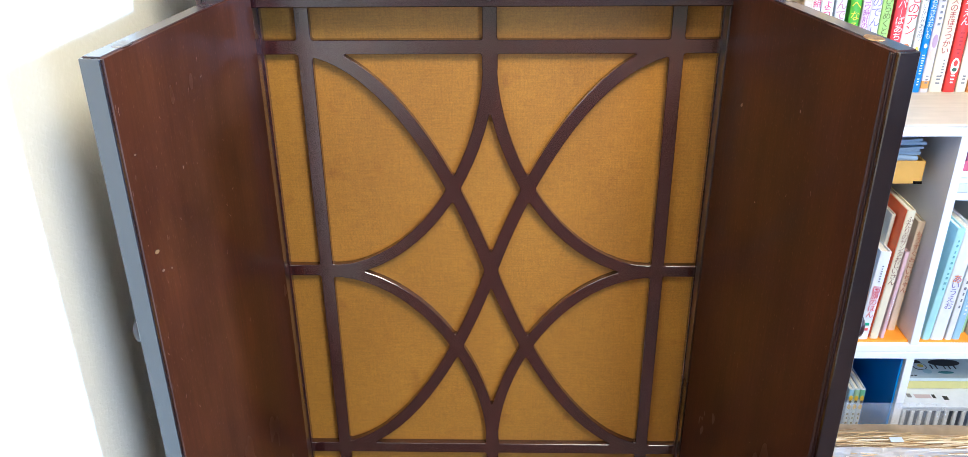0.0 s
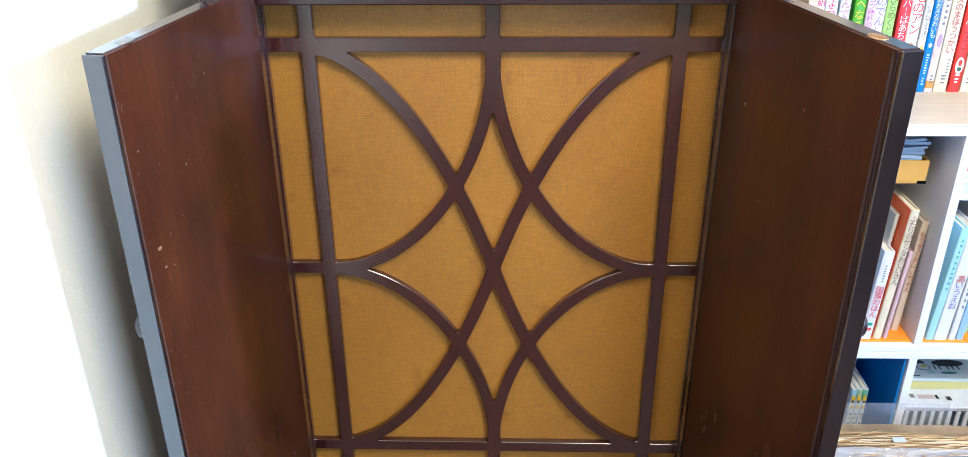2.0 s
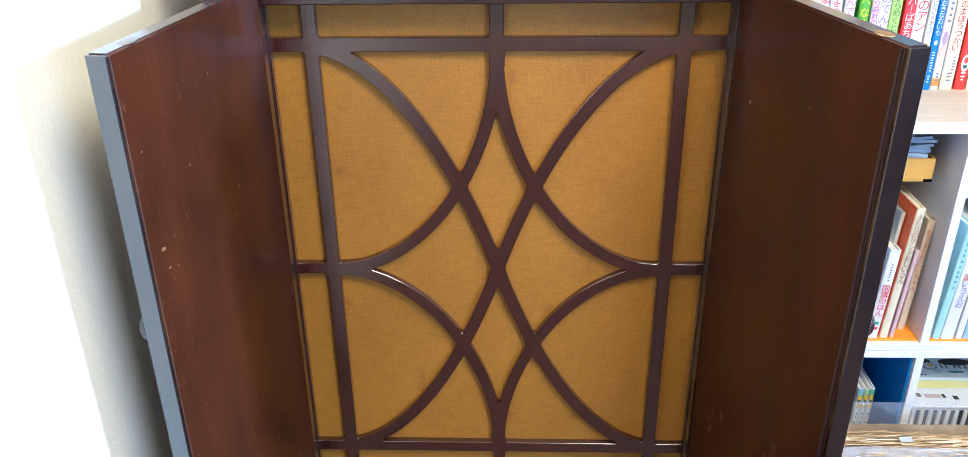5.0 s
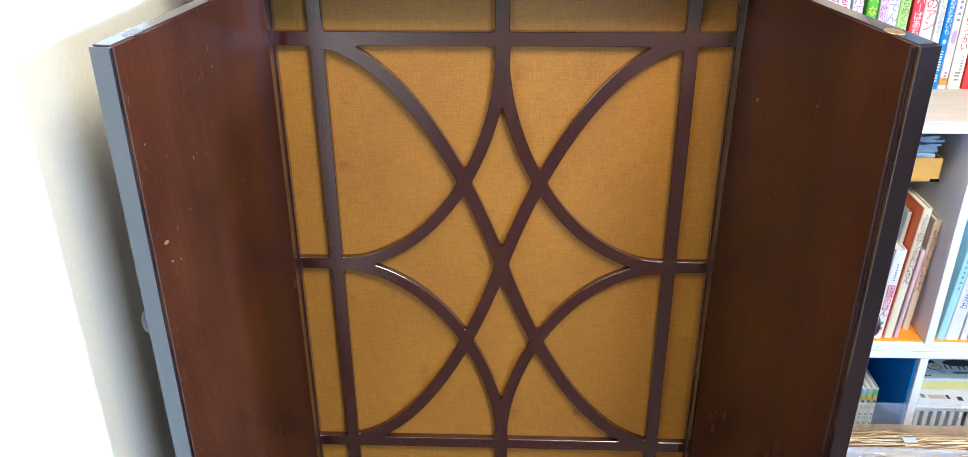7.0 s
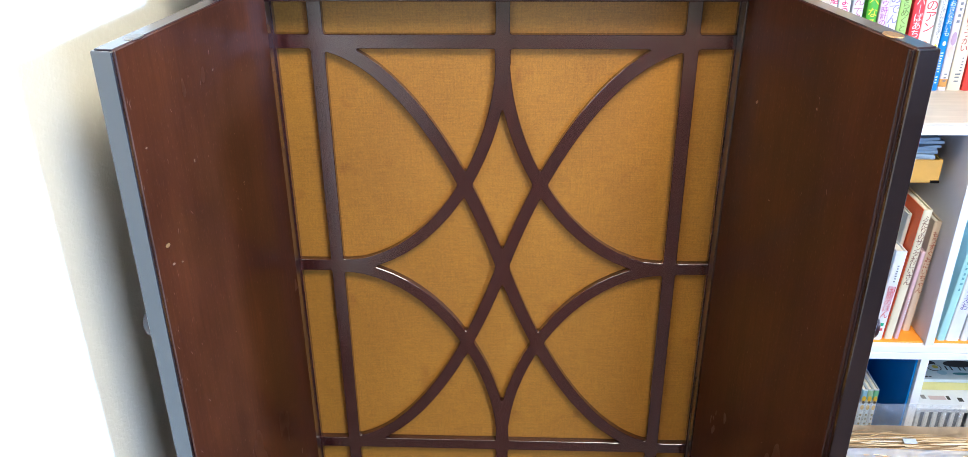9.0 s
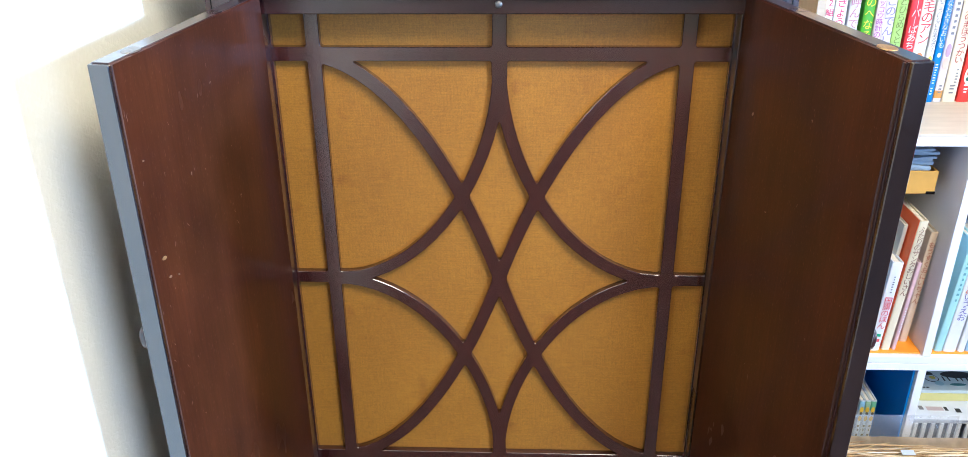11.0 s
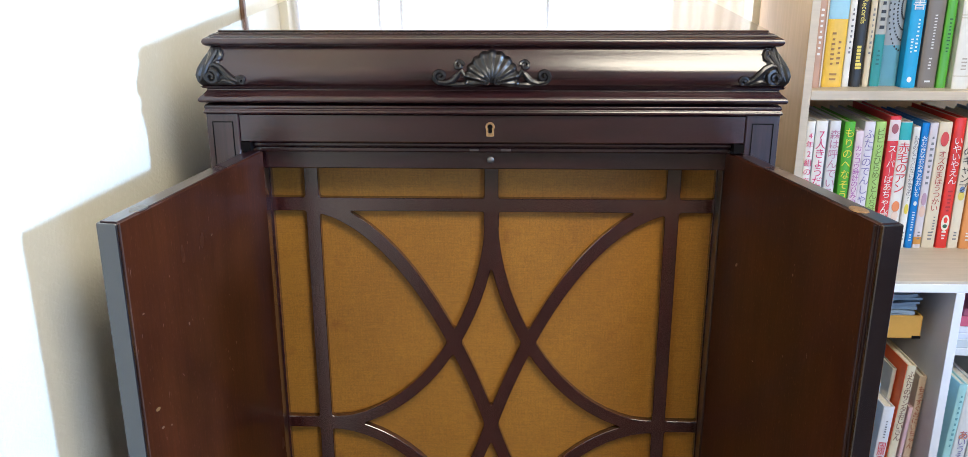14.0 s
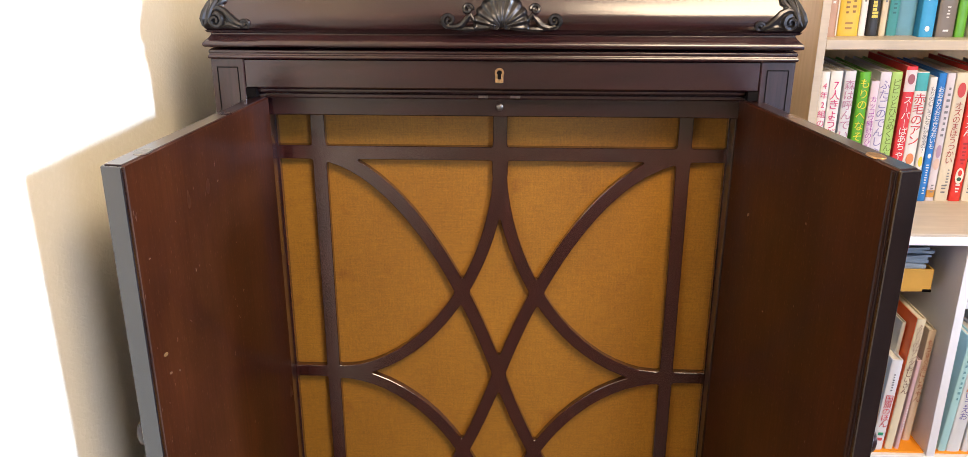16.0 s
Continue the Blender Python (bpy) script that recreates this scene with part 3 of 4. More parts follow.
OGEE = ((1.0622, -0.0015), (1.0650, 0.0008), (1.0690, 0.0024), (1.0740, 0.0030), (1.0790, 0.0019), (1.0840, -0.0002), (1.0890, -0.0028), (1.0940, -0.0056), (1.0985, -0.0083), (1.1031, -0.0108))


def swell(z):
    """How far the lid's ogee front stands out at a height."""
    for (za, pa), (zb, pb) in zip(OGEE, OGEE[1:]):
        if z <= zb:
            return pa + (pb - pa) * max(0.0, (z - za) / (zb - za))
    return OGEE[-1][1]


prof = [(swell(1.0622 + 0.0409 * i / 24), 1.0622 + 0.0409 * i / 24) for i in range(25)]
part("lid_cove", loop_moulding(prof, HW, -0.0665, BACK + 0.008), CASE, lid, smooth=True)
part("lid_lip", loop_moulding([(-0.0105, 1.1031), (-0.0075, 1.1035), (-0.0040, 1.1060), (-0.0032, 1.1090), (-0.0050, 1.1120), (-0.0095, 1.1140), (-0.0105, 1.1155)], HW, -0.0665, BACK + 0.008, 2), CASE, lid, smooth=True)
part("lid_rim", loop_moulding([(-0.0125, 1.1156), (-0.0125, 1.1164), (-0.0155, 1.1170), (-0.0165, 1.1177)], HW, -0.0665, BACK + 0.008, 1), CASE, lid, smooth=True)
# the flat polished panel rises a little towards the back
bm = box(-HW + 0.0170, HW - 0.0170, -0.0490, BACK + 0.0075, 1.1178, 1.1198, 0.0008)
for v in bm.verts:
    if v.co.z > 1.1186:
        v.co.z += 0.066 * (v.co.y + 0.049)
LIDTOP = wood("polished_lid_top", (0.020, 0.008, 0.006), (0.055, 0.021, 0.014), 0.13, (4, 60, 60), 1.0)
part("lid_panel", bm, LIDTOP, lid, "mirror-polished flat lid panel")
part("case_moulding", loop_moulding([(-0.0005, 1.0318), (0.0008, 1.0325), (0.0015, 1.0345), (-0.0008, 1.0372), (0.0006, 1.0390), (-0.0010, 1.0425), (-0.008, 1.0435)], HW, -0.0630, BACK, 2), CASE, cab, smooth=True)


# carved ornaments on the lid's cove
def on_lid(points, lift):
    """Lays a flat outline (x, z) onto the ogee, that much proud of it."""
    return [(x, -0.0665 - swell(z) - lift, z) for x, z in points]


def spiral(cx, cz, r0, r1, a0, turns, grow=1, n=26):
    return [(cx + (r0 + (r1 - r0) * i / n) * math.cos(a0 + grow * turns * 2 * math.pi * i / n), cz + (r0 + (r1 - r0) * i / n) * math.sin(a0 + grow * turns * 2 * math.pi * i / n)) for i in range(n + 1)]


def shell():
    bm = bmesh.new()
    cx, cz, ribs = 0.002, 1.0672, 11
    na, nr = 132, 16
    grid = []
    for i in range(na + 1):
        f = i / na
        a = math.radians(-12 + 204 * f)
        rib = math.cos(2 * math.pi * ribs * f)
        R = 0.0315 * (1 + 0.05 * abs(math.sin(math.pi * ribs * f)) - 0.10 * abs(math.cos(a)))
        row = []
        for j in range(nr + 1):
            u = j / nr
            x, z = cx + R * u * math.cos(a) * 1.03, cz + R * u * math.sin(a) * 1.04
            z = max(1.0632, z)
            rise = 0.0014 + 0.0062 * math.sin(math.pi * min(1, 0.10 + 0.86 * u)) ** 0.8 - (0.0016 + 0.0016 * u) * u * (0.5 + 0.5 * rib)
            rise += 0.0022 * math.exp(-((u - 0.90) / 0.06) ** 2)
            if j == nr:
                rise = -0.0006
            row.append(bm.verts.new((x, -0.0665 - swell(z) - rise, z)))
        grid.append(row)
    for r, q in zip(grid, grid[1:]):
        for j in range(nr):
            bm.faces.new((r[j], r[j + 1], q[j + 1], q[j]))
    for s in (-1, 1):
        X = lambda v: cx + s * v
        tube(on_lid(spiral(X(0.0065), cz + 0.002, 0.0052, 0.0012, -0.5 if s > 0 else math.pi + 0.5, 1.2, s), 0.0055), 0.0019, 6, bm)
        tube(on_lid([(X(0.026), cz + 0.004), (X(0.032), cz + 0.0125), (X(0.036), cz + 0.0080), (X(0.041), cz + 0.0020), (X(0.049), cz - 0.0005), (X(0.0565), cz + 0.001)], 0.0022), [0.0016, 0.0026, 0.0030, 0.0034, 0.0030, 0.0024], 8, bm)
        tube(on_lid(spiral(X(0.0350), cz + 0.0180, 0.0052, 0.0011, math.pi if s > 0 else 0, 1.3, -s), 0.0024), 0.0017, 6, bm)
        tube(on_lid(spiral(X(0.0545), cz + 0.0070, 0.0072, 0.0013, -math.pi / 2, 1.45, s), 0.0024), [0.0025 - 0.0010 * q / 26 for q in range(27)], 6, bm)
        tube(on_lid([(X(0.022), cz - 0.0015), (X(0.030), cz - 0.0018), (X(0.038), cz - 0.0020), (X(0.046), cz - 0.0020)], 0.0030), [0.0014, 0.0030, 0.0028, 0.0012], 8, bm)
    return bm


part("shell_carving", shell(), CARVE, lid, "carved scallop shell with scrolls", True)


def corner_carving(s):
    bm = bmesh.new()

    def leaf(pts, rr, lift, n=8):
        tube(on_lid([(s * x, z) for x, z in pts], lift), rr, n, bm)
    edge = [(HW + swell(z) - 0.0032, z) for z in (1.1020, 1.0980, 1.0930, 1.0870, 1.0800, 1.0740, 1.0690, 1.0655)]
    leaf(edge, [0.0018, 0.0024, 0.0030, 0.0036, 0.0042, 0.0044, 0.0038, 0.0026], -0.0006)
    leaf([(HW + swell(z) - 0.0092, z) for z in (1.1015, 1.0965, 1.0905, 1.0830, 1.0760, 1.0695)], [0.0014, 0.0026, 0.0030, 0.0028, 0.0022, 0.0014], 0.0022)
    leaf([(0.2895, 1.1010), (0.2875, 1.0968), (0.2885, 1.0925), (0.2925, 1.0890), (0.2975, 1.0850)], [0.0018, 0.0032, 0.0034, 0.0024, 0.0014], 0.0014)
    tube(on_lid([(s * x, z) for x, z in spiral(0.2900, 1.0968, 0.0042, 0.0012, 0.0, 1.0)], 0.0034), 0.0013, 6, bm)
    leaf([(0.3000, 1.0838), (0.2935, 1.0852), (0.2865, 1.0820), (0.2805, 1.0762), (0.2745, 1.0705), (0.2685, 1.0680)], [0.0016, 0.0030, 0.0036, 0.0034, 0.0030, 0.0022], 0.0022)
    tube(on_lid([(s * x, z) for x, z in spiral(0.2965, 1.0728, 0.0078, 0.0014, math.pi / 2, 1.45)], 0.0032), [0.0030 - 0.0014 * q / 26 for q in range(27)], 6, bm)
    leaf([(0.2900, 1.0668), (0.2835, 1.0690), (0.2770, 1.0670), (0.2720, 1.0652)], [0.0016, 0.0032, 0.0026, 0.0014], 0.0020)
    tube(on_lid([(s * x, z) for x, z in spiral(0.2655, 1.0690, 0.0046, 0.0010, 0.3, 1.35)], 0.0022), 0.0018, 6, bm)
    return bm


def carved_body(bm, s):
    """The leaf's low relief under the scrolls: its inner outline swells towards the foot, with curling ribs."""
    inner = ((1.0640, 0.2625), (1.0685, 0.2650), (1.0725, 0.2715), (1.0770, 0.2775), (1.0815, 0.2845), (1.0860, 0.2885), (1.0905, 0.2880), (1.0950, 0.2850), (1.0990, 0.2850), (1.1026, 0.2890))
    nz, nx = 44, 40
    grid = []
    for k in range(nz + 1):
        z = inner[0][0] + (inner[-1][0] - inner[0][0]) * k / nz
        for (za, xa), (zb, xb) in zip(inner, inner[1:]):
            if za <= z <= zb + 1e-9:
                a = xa + (xb - xa) * (z - za) / (zb - za)
        b = HW + swell(z) - 0.0012
        row = []
        for i in range(nx + 1):
            u = i / nx
            x = a + (b - a) * u
            edge = min(1.0, 5 * min(u, 1.15 - u), 6 * min(k / nz + 0.05, 1.05 - k / nz))
            curl = math.sin(2 * math.pi * (3.1 * u + 0.9 * math.sin(3.2 * (z - 1.064) / 0.0386)))
            h = 0.0024 * max(0.0, edge) ** 0.5 + 0.0009 * curl * max(0.0, edge) - (0.0012 if i == 0 else 0)
            row.append(bm.verts.new((s * x, -0.0665 - swell(z) - h, z)))
        grid.append(row)
    for r, q in zip(grid, grid[1:]):
        for i in range(nx):
            bm.faces.new((r[i], r[i + 1], q[i + 1], q[i]))
    return bm


for side in (-1, 1):
    part("corner_carving", carved_body(corner_carving(side), side), CARVE, lid, "carved acanthus scroll on a lid corner", True)

# ---- upper bookcase ----
SX, SY, SB = 0.4415, 0.272, 0.528
case = empty("upper_bookcase", pose(0, 0, 0), "pale maple bookcase of children's books on a white unit", "bookcase")
part("side_panel", box(SX, SX + 0.0125, SY, SB, 0.7705, 1.62, 0.0008), MAPLE, case)
part("edge_band", box(SX + 0.0004, SX + 0.0121, SY - 0.0012, SY - 0.0002, 0.771, 1.62, 0.0003), MAPLE_FLAT, case, "pale edge band")
part("side_panel", box(1.02, 1.0355, SY, SB, 0.7705, 1.62, 0.0008), MAPLE, case)
part("shelf_board", box(SX + 0.0130, 1.0195, SY + 0.001, SB - 0.006, 0.9975, 1.0115, 0.0008), MAPLE_FLAT, case)
part("shelf_board", box(SX + 0.0130, 1.0195, SY + 0.001, SB - 0.006, 1.300, 1.314, 0.0008), MAPLE_FLAT, case)
part("top_board", box(SX, 1.0355, SY, SB, 1.6205, 1.635, 0.0008), MAPLE_FLAT, case)
part("back_panel", box(SX + 0.0130, 1.0195, SB - 0.005, SB, 0.7705, 1.62), MAPLE, case)
bm = bmesh.new()
bmesh.ops.create_cone(bm, cap_ends=True, segments=12, radius1=0.0022, radius2=0.0022, depth=0.001, matrix=pose(SX - 0.0002, 0.40, 1.018, 0, 90))
part("peg_hole", bm, DARK, case)

# ---- lower white unit: two stacked tiers ----
LY, LB = 0.140, 0.530


def tier(name, z0, z1, label):
    u = empty(name, pose(0, 0, 0), label, "shelf unit", "stacked white shelf units")
    t = 0.0125
    part("top_board", box(0.335, 1.045, LY, LB, z1 - t, z1, 0.0008), [WHITEBOARD], u)
    part("bottom_board", box(0.335, 1.045, LY, LB, z0, z0 + t, 0.0008), WHITEBOARD, u)
    for x in (0.335, 0.6370, 1.0325):
        part("side_panel" if x != 0.6370 else "divider", box(x, x + 0.0125, LY + 0.0005, LB - 0.006, z0 + t + 0.0002, z1 - t - 0.0002, 0.0006), WHITEBOARD, u)
    part("back_panel", box(0.348, 1.032, LB - 0.0055, LB - 0.0005, z0 + t, z1 - t), WHITEBOARD, u)
    return u


t_up = tier("white_shelf_unit", 0.4035, 0.7655, "white laminate shelf unit with orange-lined compartments")
part("wood_top", box(0.335, 1.045, LY + 0.001, LB, 0.7656, 0.7700, 0.0006), MAPLE_FLAT, t_up, "pale wood-grain top board")
part("orange_lining", box(0.348, 0.6365, LY + 0.008, LB - 0.006, 0.4162, 0.4190), ORANGE, t_up)
part("orange_lining", box(0.6500, 1.032, LY + 0.008, LB - 0.006, 0.4162, 0.4190), ORANGE, t_up)
t_lo = tier("white_shelf_unit", 0.03, 0.4030, "white laminate shelf unit with a blue-lined compartment")
part("blue_lining", box(0.6340, 0.6367, LY + 0.008, LB - 0.007, 0.043, 0.390), BLUE, t_lo)
part("blue_lining", box(0.348, 0.6338, LB - 0.010, LB - 0.007, 0.043, 0.390), BLUE, t_lo)
tagged(part("plinth", box(0.345, 1.035, LY + 0.02, LB - 0.01, 0.0, 0.0298), WHITEBOARD), "white plinth under the shelf unit", "plinth")


# window frame with upright mullions behind the cabinet
wf = empty("window_back", pose(0, 0, 0), "wooden window frame with upright mullions", "window", kind="structure")
for x in (-0.362, -0.215, -0.175, 0.085):
    part("mullion", box(x - 0.003, x + 0.003, YB + 0.03, YB + 0.05, 0.9661, 1.5999, 0.001), WHITEBOARD, wf)
part("sill", box(-0.369, 0.433, YB - 0.01, YB + 0.09, 0.9505, 0.966, 0.002), MAPLE, wf)


# ---- writing ----
def lettering(body, size, colour, parent, place, line=1.0, align="CENTER", turn=0.0, name="title"):
    cu = bpy.data.curves.new(name, "FONT")
    cu.body, cu.size, cu.align_x, cu.align_y, cu.space_line = body, size, align, "TOP", line
    cu.extrude = 0.00005
    tmp = new("text_source", cu)
    bpy.context.view_layer.update()
    me = bpy.data.meshes.new_from_object(tmp)
    bpy.data.objects.remove(tmp)
    me.materials.clear()
    me.materials.append(ink(colour))
    ob = new(name, me)
    ob.parent = parent
    ob.matrix_local = pose(*place, 90, 0, 0) @ pose(0, 0, 0, 0, 0, turn)
    return ob


def upright(body, top, bottom, width, colour, parent, x, y):
    """Characters set one below the other down a spine."""
    n = len(body)
    step = (top - bottom) / n
    size = min(width * 0.98, step * 1.12)
    return lettering("\n".join(body.replace("ー", "｜")), size, colour, parent, (x, y, top), step / size)


def bars(x, y, top, bottom, width, colour, parent, n):
    """Writing too small to read: a column of plain bars."""
    bm = bmesh.new()
    rnd = random.Random(n * 7 + int(x * 1e4))
    step = (top - bottom) / n
    for i in range(n):
        w = width * rnd.uniform(0.45, 0.85)
        z = top - step * (i + rnd.uniform(0.3, 0.5))
        box(x - w / 2, x + w / 2, y - 0.0001, y + 0.0002, z - step * 0.24, z + step * 0.18, bm=bm)
    return part("small_print", bm, ink(colour), parent)


# ---- books ----
def book(w, h, d, colour, label, m, group, rough=0.4, name="book"):
    """An upright book: spine towards -y at its own y = 0, standing on z = 0, x from 0 to w."""
    t = min(0.0022, w * 0.16)
    bm = bmesh.new()
    # boards and a gently rounded spine as one case
    n = 8
    prof = [(t, 0.004), (t, d), (0, d), (0, 0.0028)]
    arc = [(w * (0.5 - 0.5 * math.cos(math.pi * i / n)), 0.0028 - 0.0022 * math.sin(math.pi * i / n)) for i in range(n + 1)]
    prof += arc + [(w, d), (w - t, d), (w - t, 0.004)]
    lo = [bm.verts.new((x, y, 0)) for x, y in prof]
    hi = [bm.verts.new((x, y, h)) for x, y in prof]
    for i in range(len(prof)):
        j = (i + 1) % len(prof)
        bm.faces.new((lo[i], lo[j], hi[j], hi[i]))
    bmesh.ops.triangle_fill(bm, use_beauty=True, edges=[e for e in bm.edges if e.verts[0] in lo and e.verts[1] in lo])
    bmesh.ops.triangle_fill(bm, use_beauty=True, edges=[e for e in bm.edges if e.verts[0] in hi and e.verts[1] in hi])
    ob = part(name, bm, ink(colour, rough))
    tagged(ob, label, "book", group)
    ob.matrix_world = m
    part("page_block", box(t * 1.02, w - t * 1.02, 0.0045, d - 0.003, 0.002, h - 0.003), PAPER, ob)
    return ob


def band(ob, w, z0, z1, colour, name="cover_band"):
    bm = bmesh.new()
    n = 8
    arc = [(w * (0.5 - 0.5 * math.cos(math.pi * i / n)), 0.0026 - 0.0022 * math.sin(math.pi * i / n)) for i in range(n + 1)]
    lo = [bm.verts.new((x, y, z0)) for x, y in arc]
    hi = [bm.verts.new((x, y, z1)) for x, y in arc]
    for i in range(n):
        bm.faces.new((lo[i], lo[i + 1], hi[i + 1], hi[i]))
    return part(name, bm, ink(colour), ob)


def disc(ob, x, z, rx, rz, colour, y=0.0001, name="emblem"):
    bm = bmesh.new()
    bmesh.ops.create_cone(bm, cap_ends=True, segments=20, radius1=1, radius2=1, depth=1, matrix=Matrix.Translation((x, y, z)) @ Matrix.Diagonal((rx, 0.0004, rz, 1)) @ pose(0, 0, 0, 90))
    return part(name, bm, ink(colour), ob)


WHITE, CREAM, LILAC = (0.80, 0.80, 0.78), (0.74, 0.68, 0.54), (0.74, 0.70, 0.78)
MAGENTA, NAVY, GREY, BLACKINK = (0.62, 0.02, 0.16), (0.02, 0.10, 0.45), (0.20, 0.20, 0.22), (0.02, 0.02, 0.02)
TS = -0.0001

# storybooks on the white unit: x0, x1, height, cover, title, title colour, title from, to, label, small print
ROW = [
    (0.4625, 0.4745, 0.194, WHITE, "4年2組のあね", MAGENTA, 0.92, 0.42, "white storybook with a magenta and blue title"),
    (0.4760, 0.4930, 0.195, WHITE, "7人きょうだい", MAGENTA, 0.93, 0.42, "white storybook with a bold magenta title"),
    (0.4965, 0.5120, 0.195, (0.70, 0.71, 0.75), "森は呼んでいる", (0.50, 0.22, 0.34), 0.93, 0.40, "pale grey storybook with a thin mauve title"),
    (0.5170, 0.5325, 0.194, (0.10, 0.42, 0.02), "もりのへなそうる", (0.80, 0.68, 0.02), 0.95, 0.30, "green storybook with yellow lettering"),
    (0.5340, 0.5455, 0.181, (0.78, 0.66, 0.74), "カッコウ時計のひみつ", (0.40, 0.10, 0.40), 0.88, 0.38, "pale pink storybook with a small purple title"),
    (0.5465, 0.5620, 0.194, LILAC, "ふたごのでんしゃ", (0.25, 0.22, 0.45), 0.94, 0.36, "lilac white storybook with a violet title"),
    (0.5630, 0.5780, 0.194, (0.42, 0.66, 0.18), "ピピッとひらめくとんち話", (0.16, 0.22, 0.04), 0.95, 0.28, "light green storybook with a coloured title"),
    (0.5810, 0.5970, 0.2025, (0.72, 0.04, 0.05), "スーパーばあちゃん冒険", WHITE, 0.79, 0.16, "red storybook with white lettering and a picture band"),
    (0.5985, 0.6160, 0.194, WHITE, "赤毛のアン", (0.60, 0.03, 0.04), 0.84, 0.44, "white storybook with a teal top and red title"),
    (0.6175, 0.6275, 0.187, WHITE, "もりのむこうになにがあるの?", GREY, 0.93, 0.40, "thin white storybook with a small grey title"),
    (0.6290, 0.6400, 0.193, (0.01, 0.20, 0.62), "おおきなおおきなおいも", WHITE, 0.90, 0.42, "bright blue storybook with white lettering"),
    (0.6410, 0.6530, 0.193, (0.68, 0.64, 0.70), "", GREY, 0.9, 0.5, "pale picture spine storybook with faded print"),
    (0.6545, 0.6735, 0.194, (0.74, 0.66, 0.50), "オズのまほうつかい", (0.42, 0.05, 0.04), 0.78, 0.30, "cream storybook with a dark red title"),
    (0.6760, 0.6925, 0.200, (0.72, 0.035, 0.02), "いやいやえん", WHITE, 0.86, 0.50, "red storybook with a tulip emblem"),
    (0.6940, 0.7090, 0.196, (0.78, 0.71, 0.56), "のキャンプ", BLACKINK, 0.80, 0.45, "cream storybook with a black title"),
    (0.7100, 0.7290, 0.190, (0.72, 0.30, 0.08), "", CREAM, 0.8, 0.4, "orange storybook with pale print"),
    (0.7310, 0.7480, 0.194, (0.75, 0.70, 0.60), "", GREY, 0.8, 0.4, "cream storybook with grey print"),
    (0.7500, 0.7680, 0.198, (0.30, 0.45, 0.62), "", WHITE, 0.8, 0.4, "dull blue storybook with white print"),
]
for i, (x0, x1, h, col, title, tc, a, c, label) in enumerate(ROW):
    w = x1 - x0
    rnd = random.Random(i)
    ob = book(w, h, 0.150 + rnd.uniform(-0.006, 0.006), col, label, pose(x0 - 0.003, 0.2845 + rnd.uniform(-0.0015, 0.0025), 0.7702, 0, 0, 0), "storybooks in the bookcase")
    if title:
        upright(title, h * a, h * c, w, tc, ob, w / 2, TS)
    else:
        bars(w / 2, TS, h * a, h * c, w * 0.5, tc, ob, 9)
    low = (0.12, 0.05) if col[0] < 0.5 and col[1] < 0.5 else (0.14, 0.06)
    bars(w / 2, TS, h * low[0], h * low[1], w * 0.45, WHITE if sum(col) < 1.2 else GREY, ob, 3)
    if i == 0:
        upright("わ", h * 0.42, h * 0.34, w, NAVY, ob, w / 2, TS)
    if i == 7:
        band(ob, w, h * 0.82, h * 0.975, (0.75, 0.66, 0.70))
        disc(ob, w / 2, h * 0.91, w * 0.3, 0.0075, (0.35, 0.10, 0.12))
    if i == 8:
        band(ob, w, h * 0.86, h * 0.995, (0.05, 0.42, 0.46))
        disc(ob, w / 2, h * 0.335, w * 0.32, 0.0085, (0.75, 0.25, 0.08))
        disc(ob, w / 2, h * 0.255, w * 0.28, 0.0085, (0.78, 0.62, 0.52))
    if i == 9:
        disc(ob, w / 2, h * 0.33, w * 0.3, 0.008, (0.75, 0.62, 0.05))
    if i == 10:
        disc(ob, w / 2, h * 0.365, w * 0.22, 0.0035, WHITE)
        bars(w / 2, TS, h * 0.30, h * 0.14, w * 0.45, WHITE, ob, 8)
    if i == 11:
        disc(ob, w / 2, h * 0.40, w * 0.3, 0.010, (0.45, 0.30, 0.42))
        disc(ob, w / 2, h * 0.30, w * 0.35, 0.009, (0.72, 0.52, 0.42))
        band(ob, w, h * 0.03, h * 0.09, (0.62, 0.30, 0.06))
    if i == 12:
        disc(ob, w / 2, h * 0.87, w * 0.3, 0.011, (0.62, 0.06, 0.05))
        bars(w / 2 + 0.003, TS, h * 0.26, h * 0.12, w * 0.22, GREY, ob, 6)
    if i == 13:
        bars(w / 2, TS, h * 0.46, h * 0.28, w * 0.5, (0.40, 0.02, 0.01), ob, 6)
        disc(ob, w / 2, h * 0.20, w * 0.36, 0.0125, (0.82, 0.78, 0.66))
        disc(ob, w / 2, h * 0.222, w * 0.17, 0.0048, (0.72, 0.04, 0.02), -0.0004)
        disc(ob, w / 2, h * 0.175, w * 0.20, 0.0030, (0.03, 0.12, 0.06), -0.0004)
    if i == 14:
        disc(ob, w / 2, h * 0.42, w * 0.3, 0.007, (0.70, 0.58, 0.10))
        disc(ob, w / 2, h * 0.47, w * 0.25, 0.005, (0.16, 0.24, 0.45))

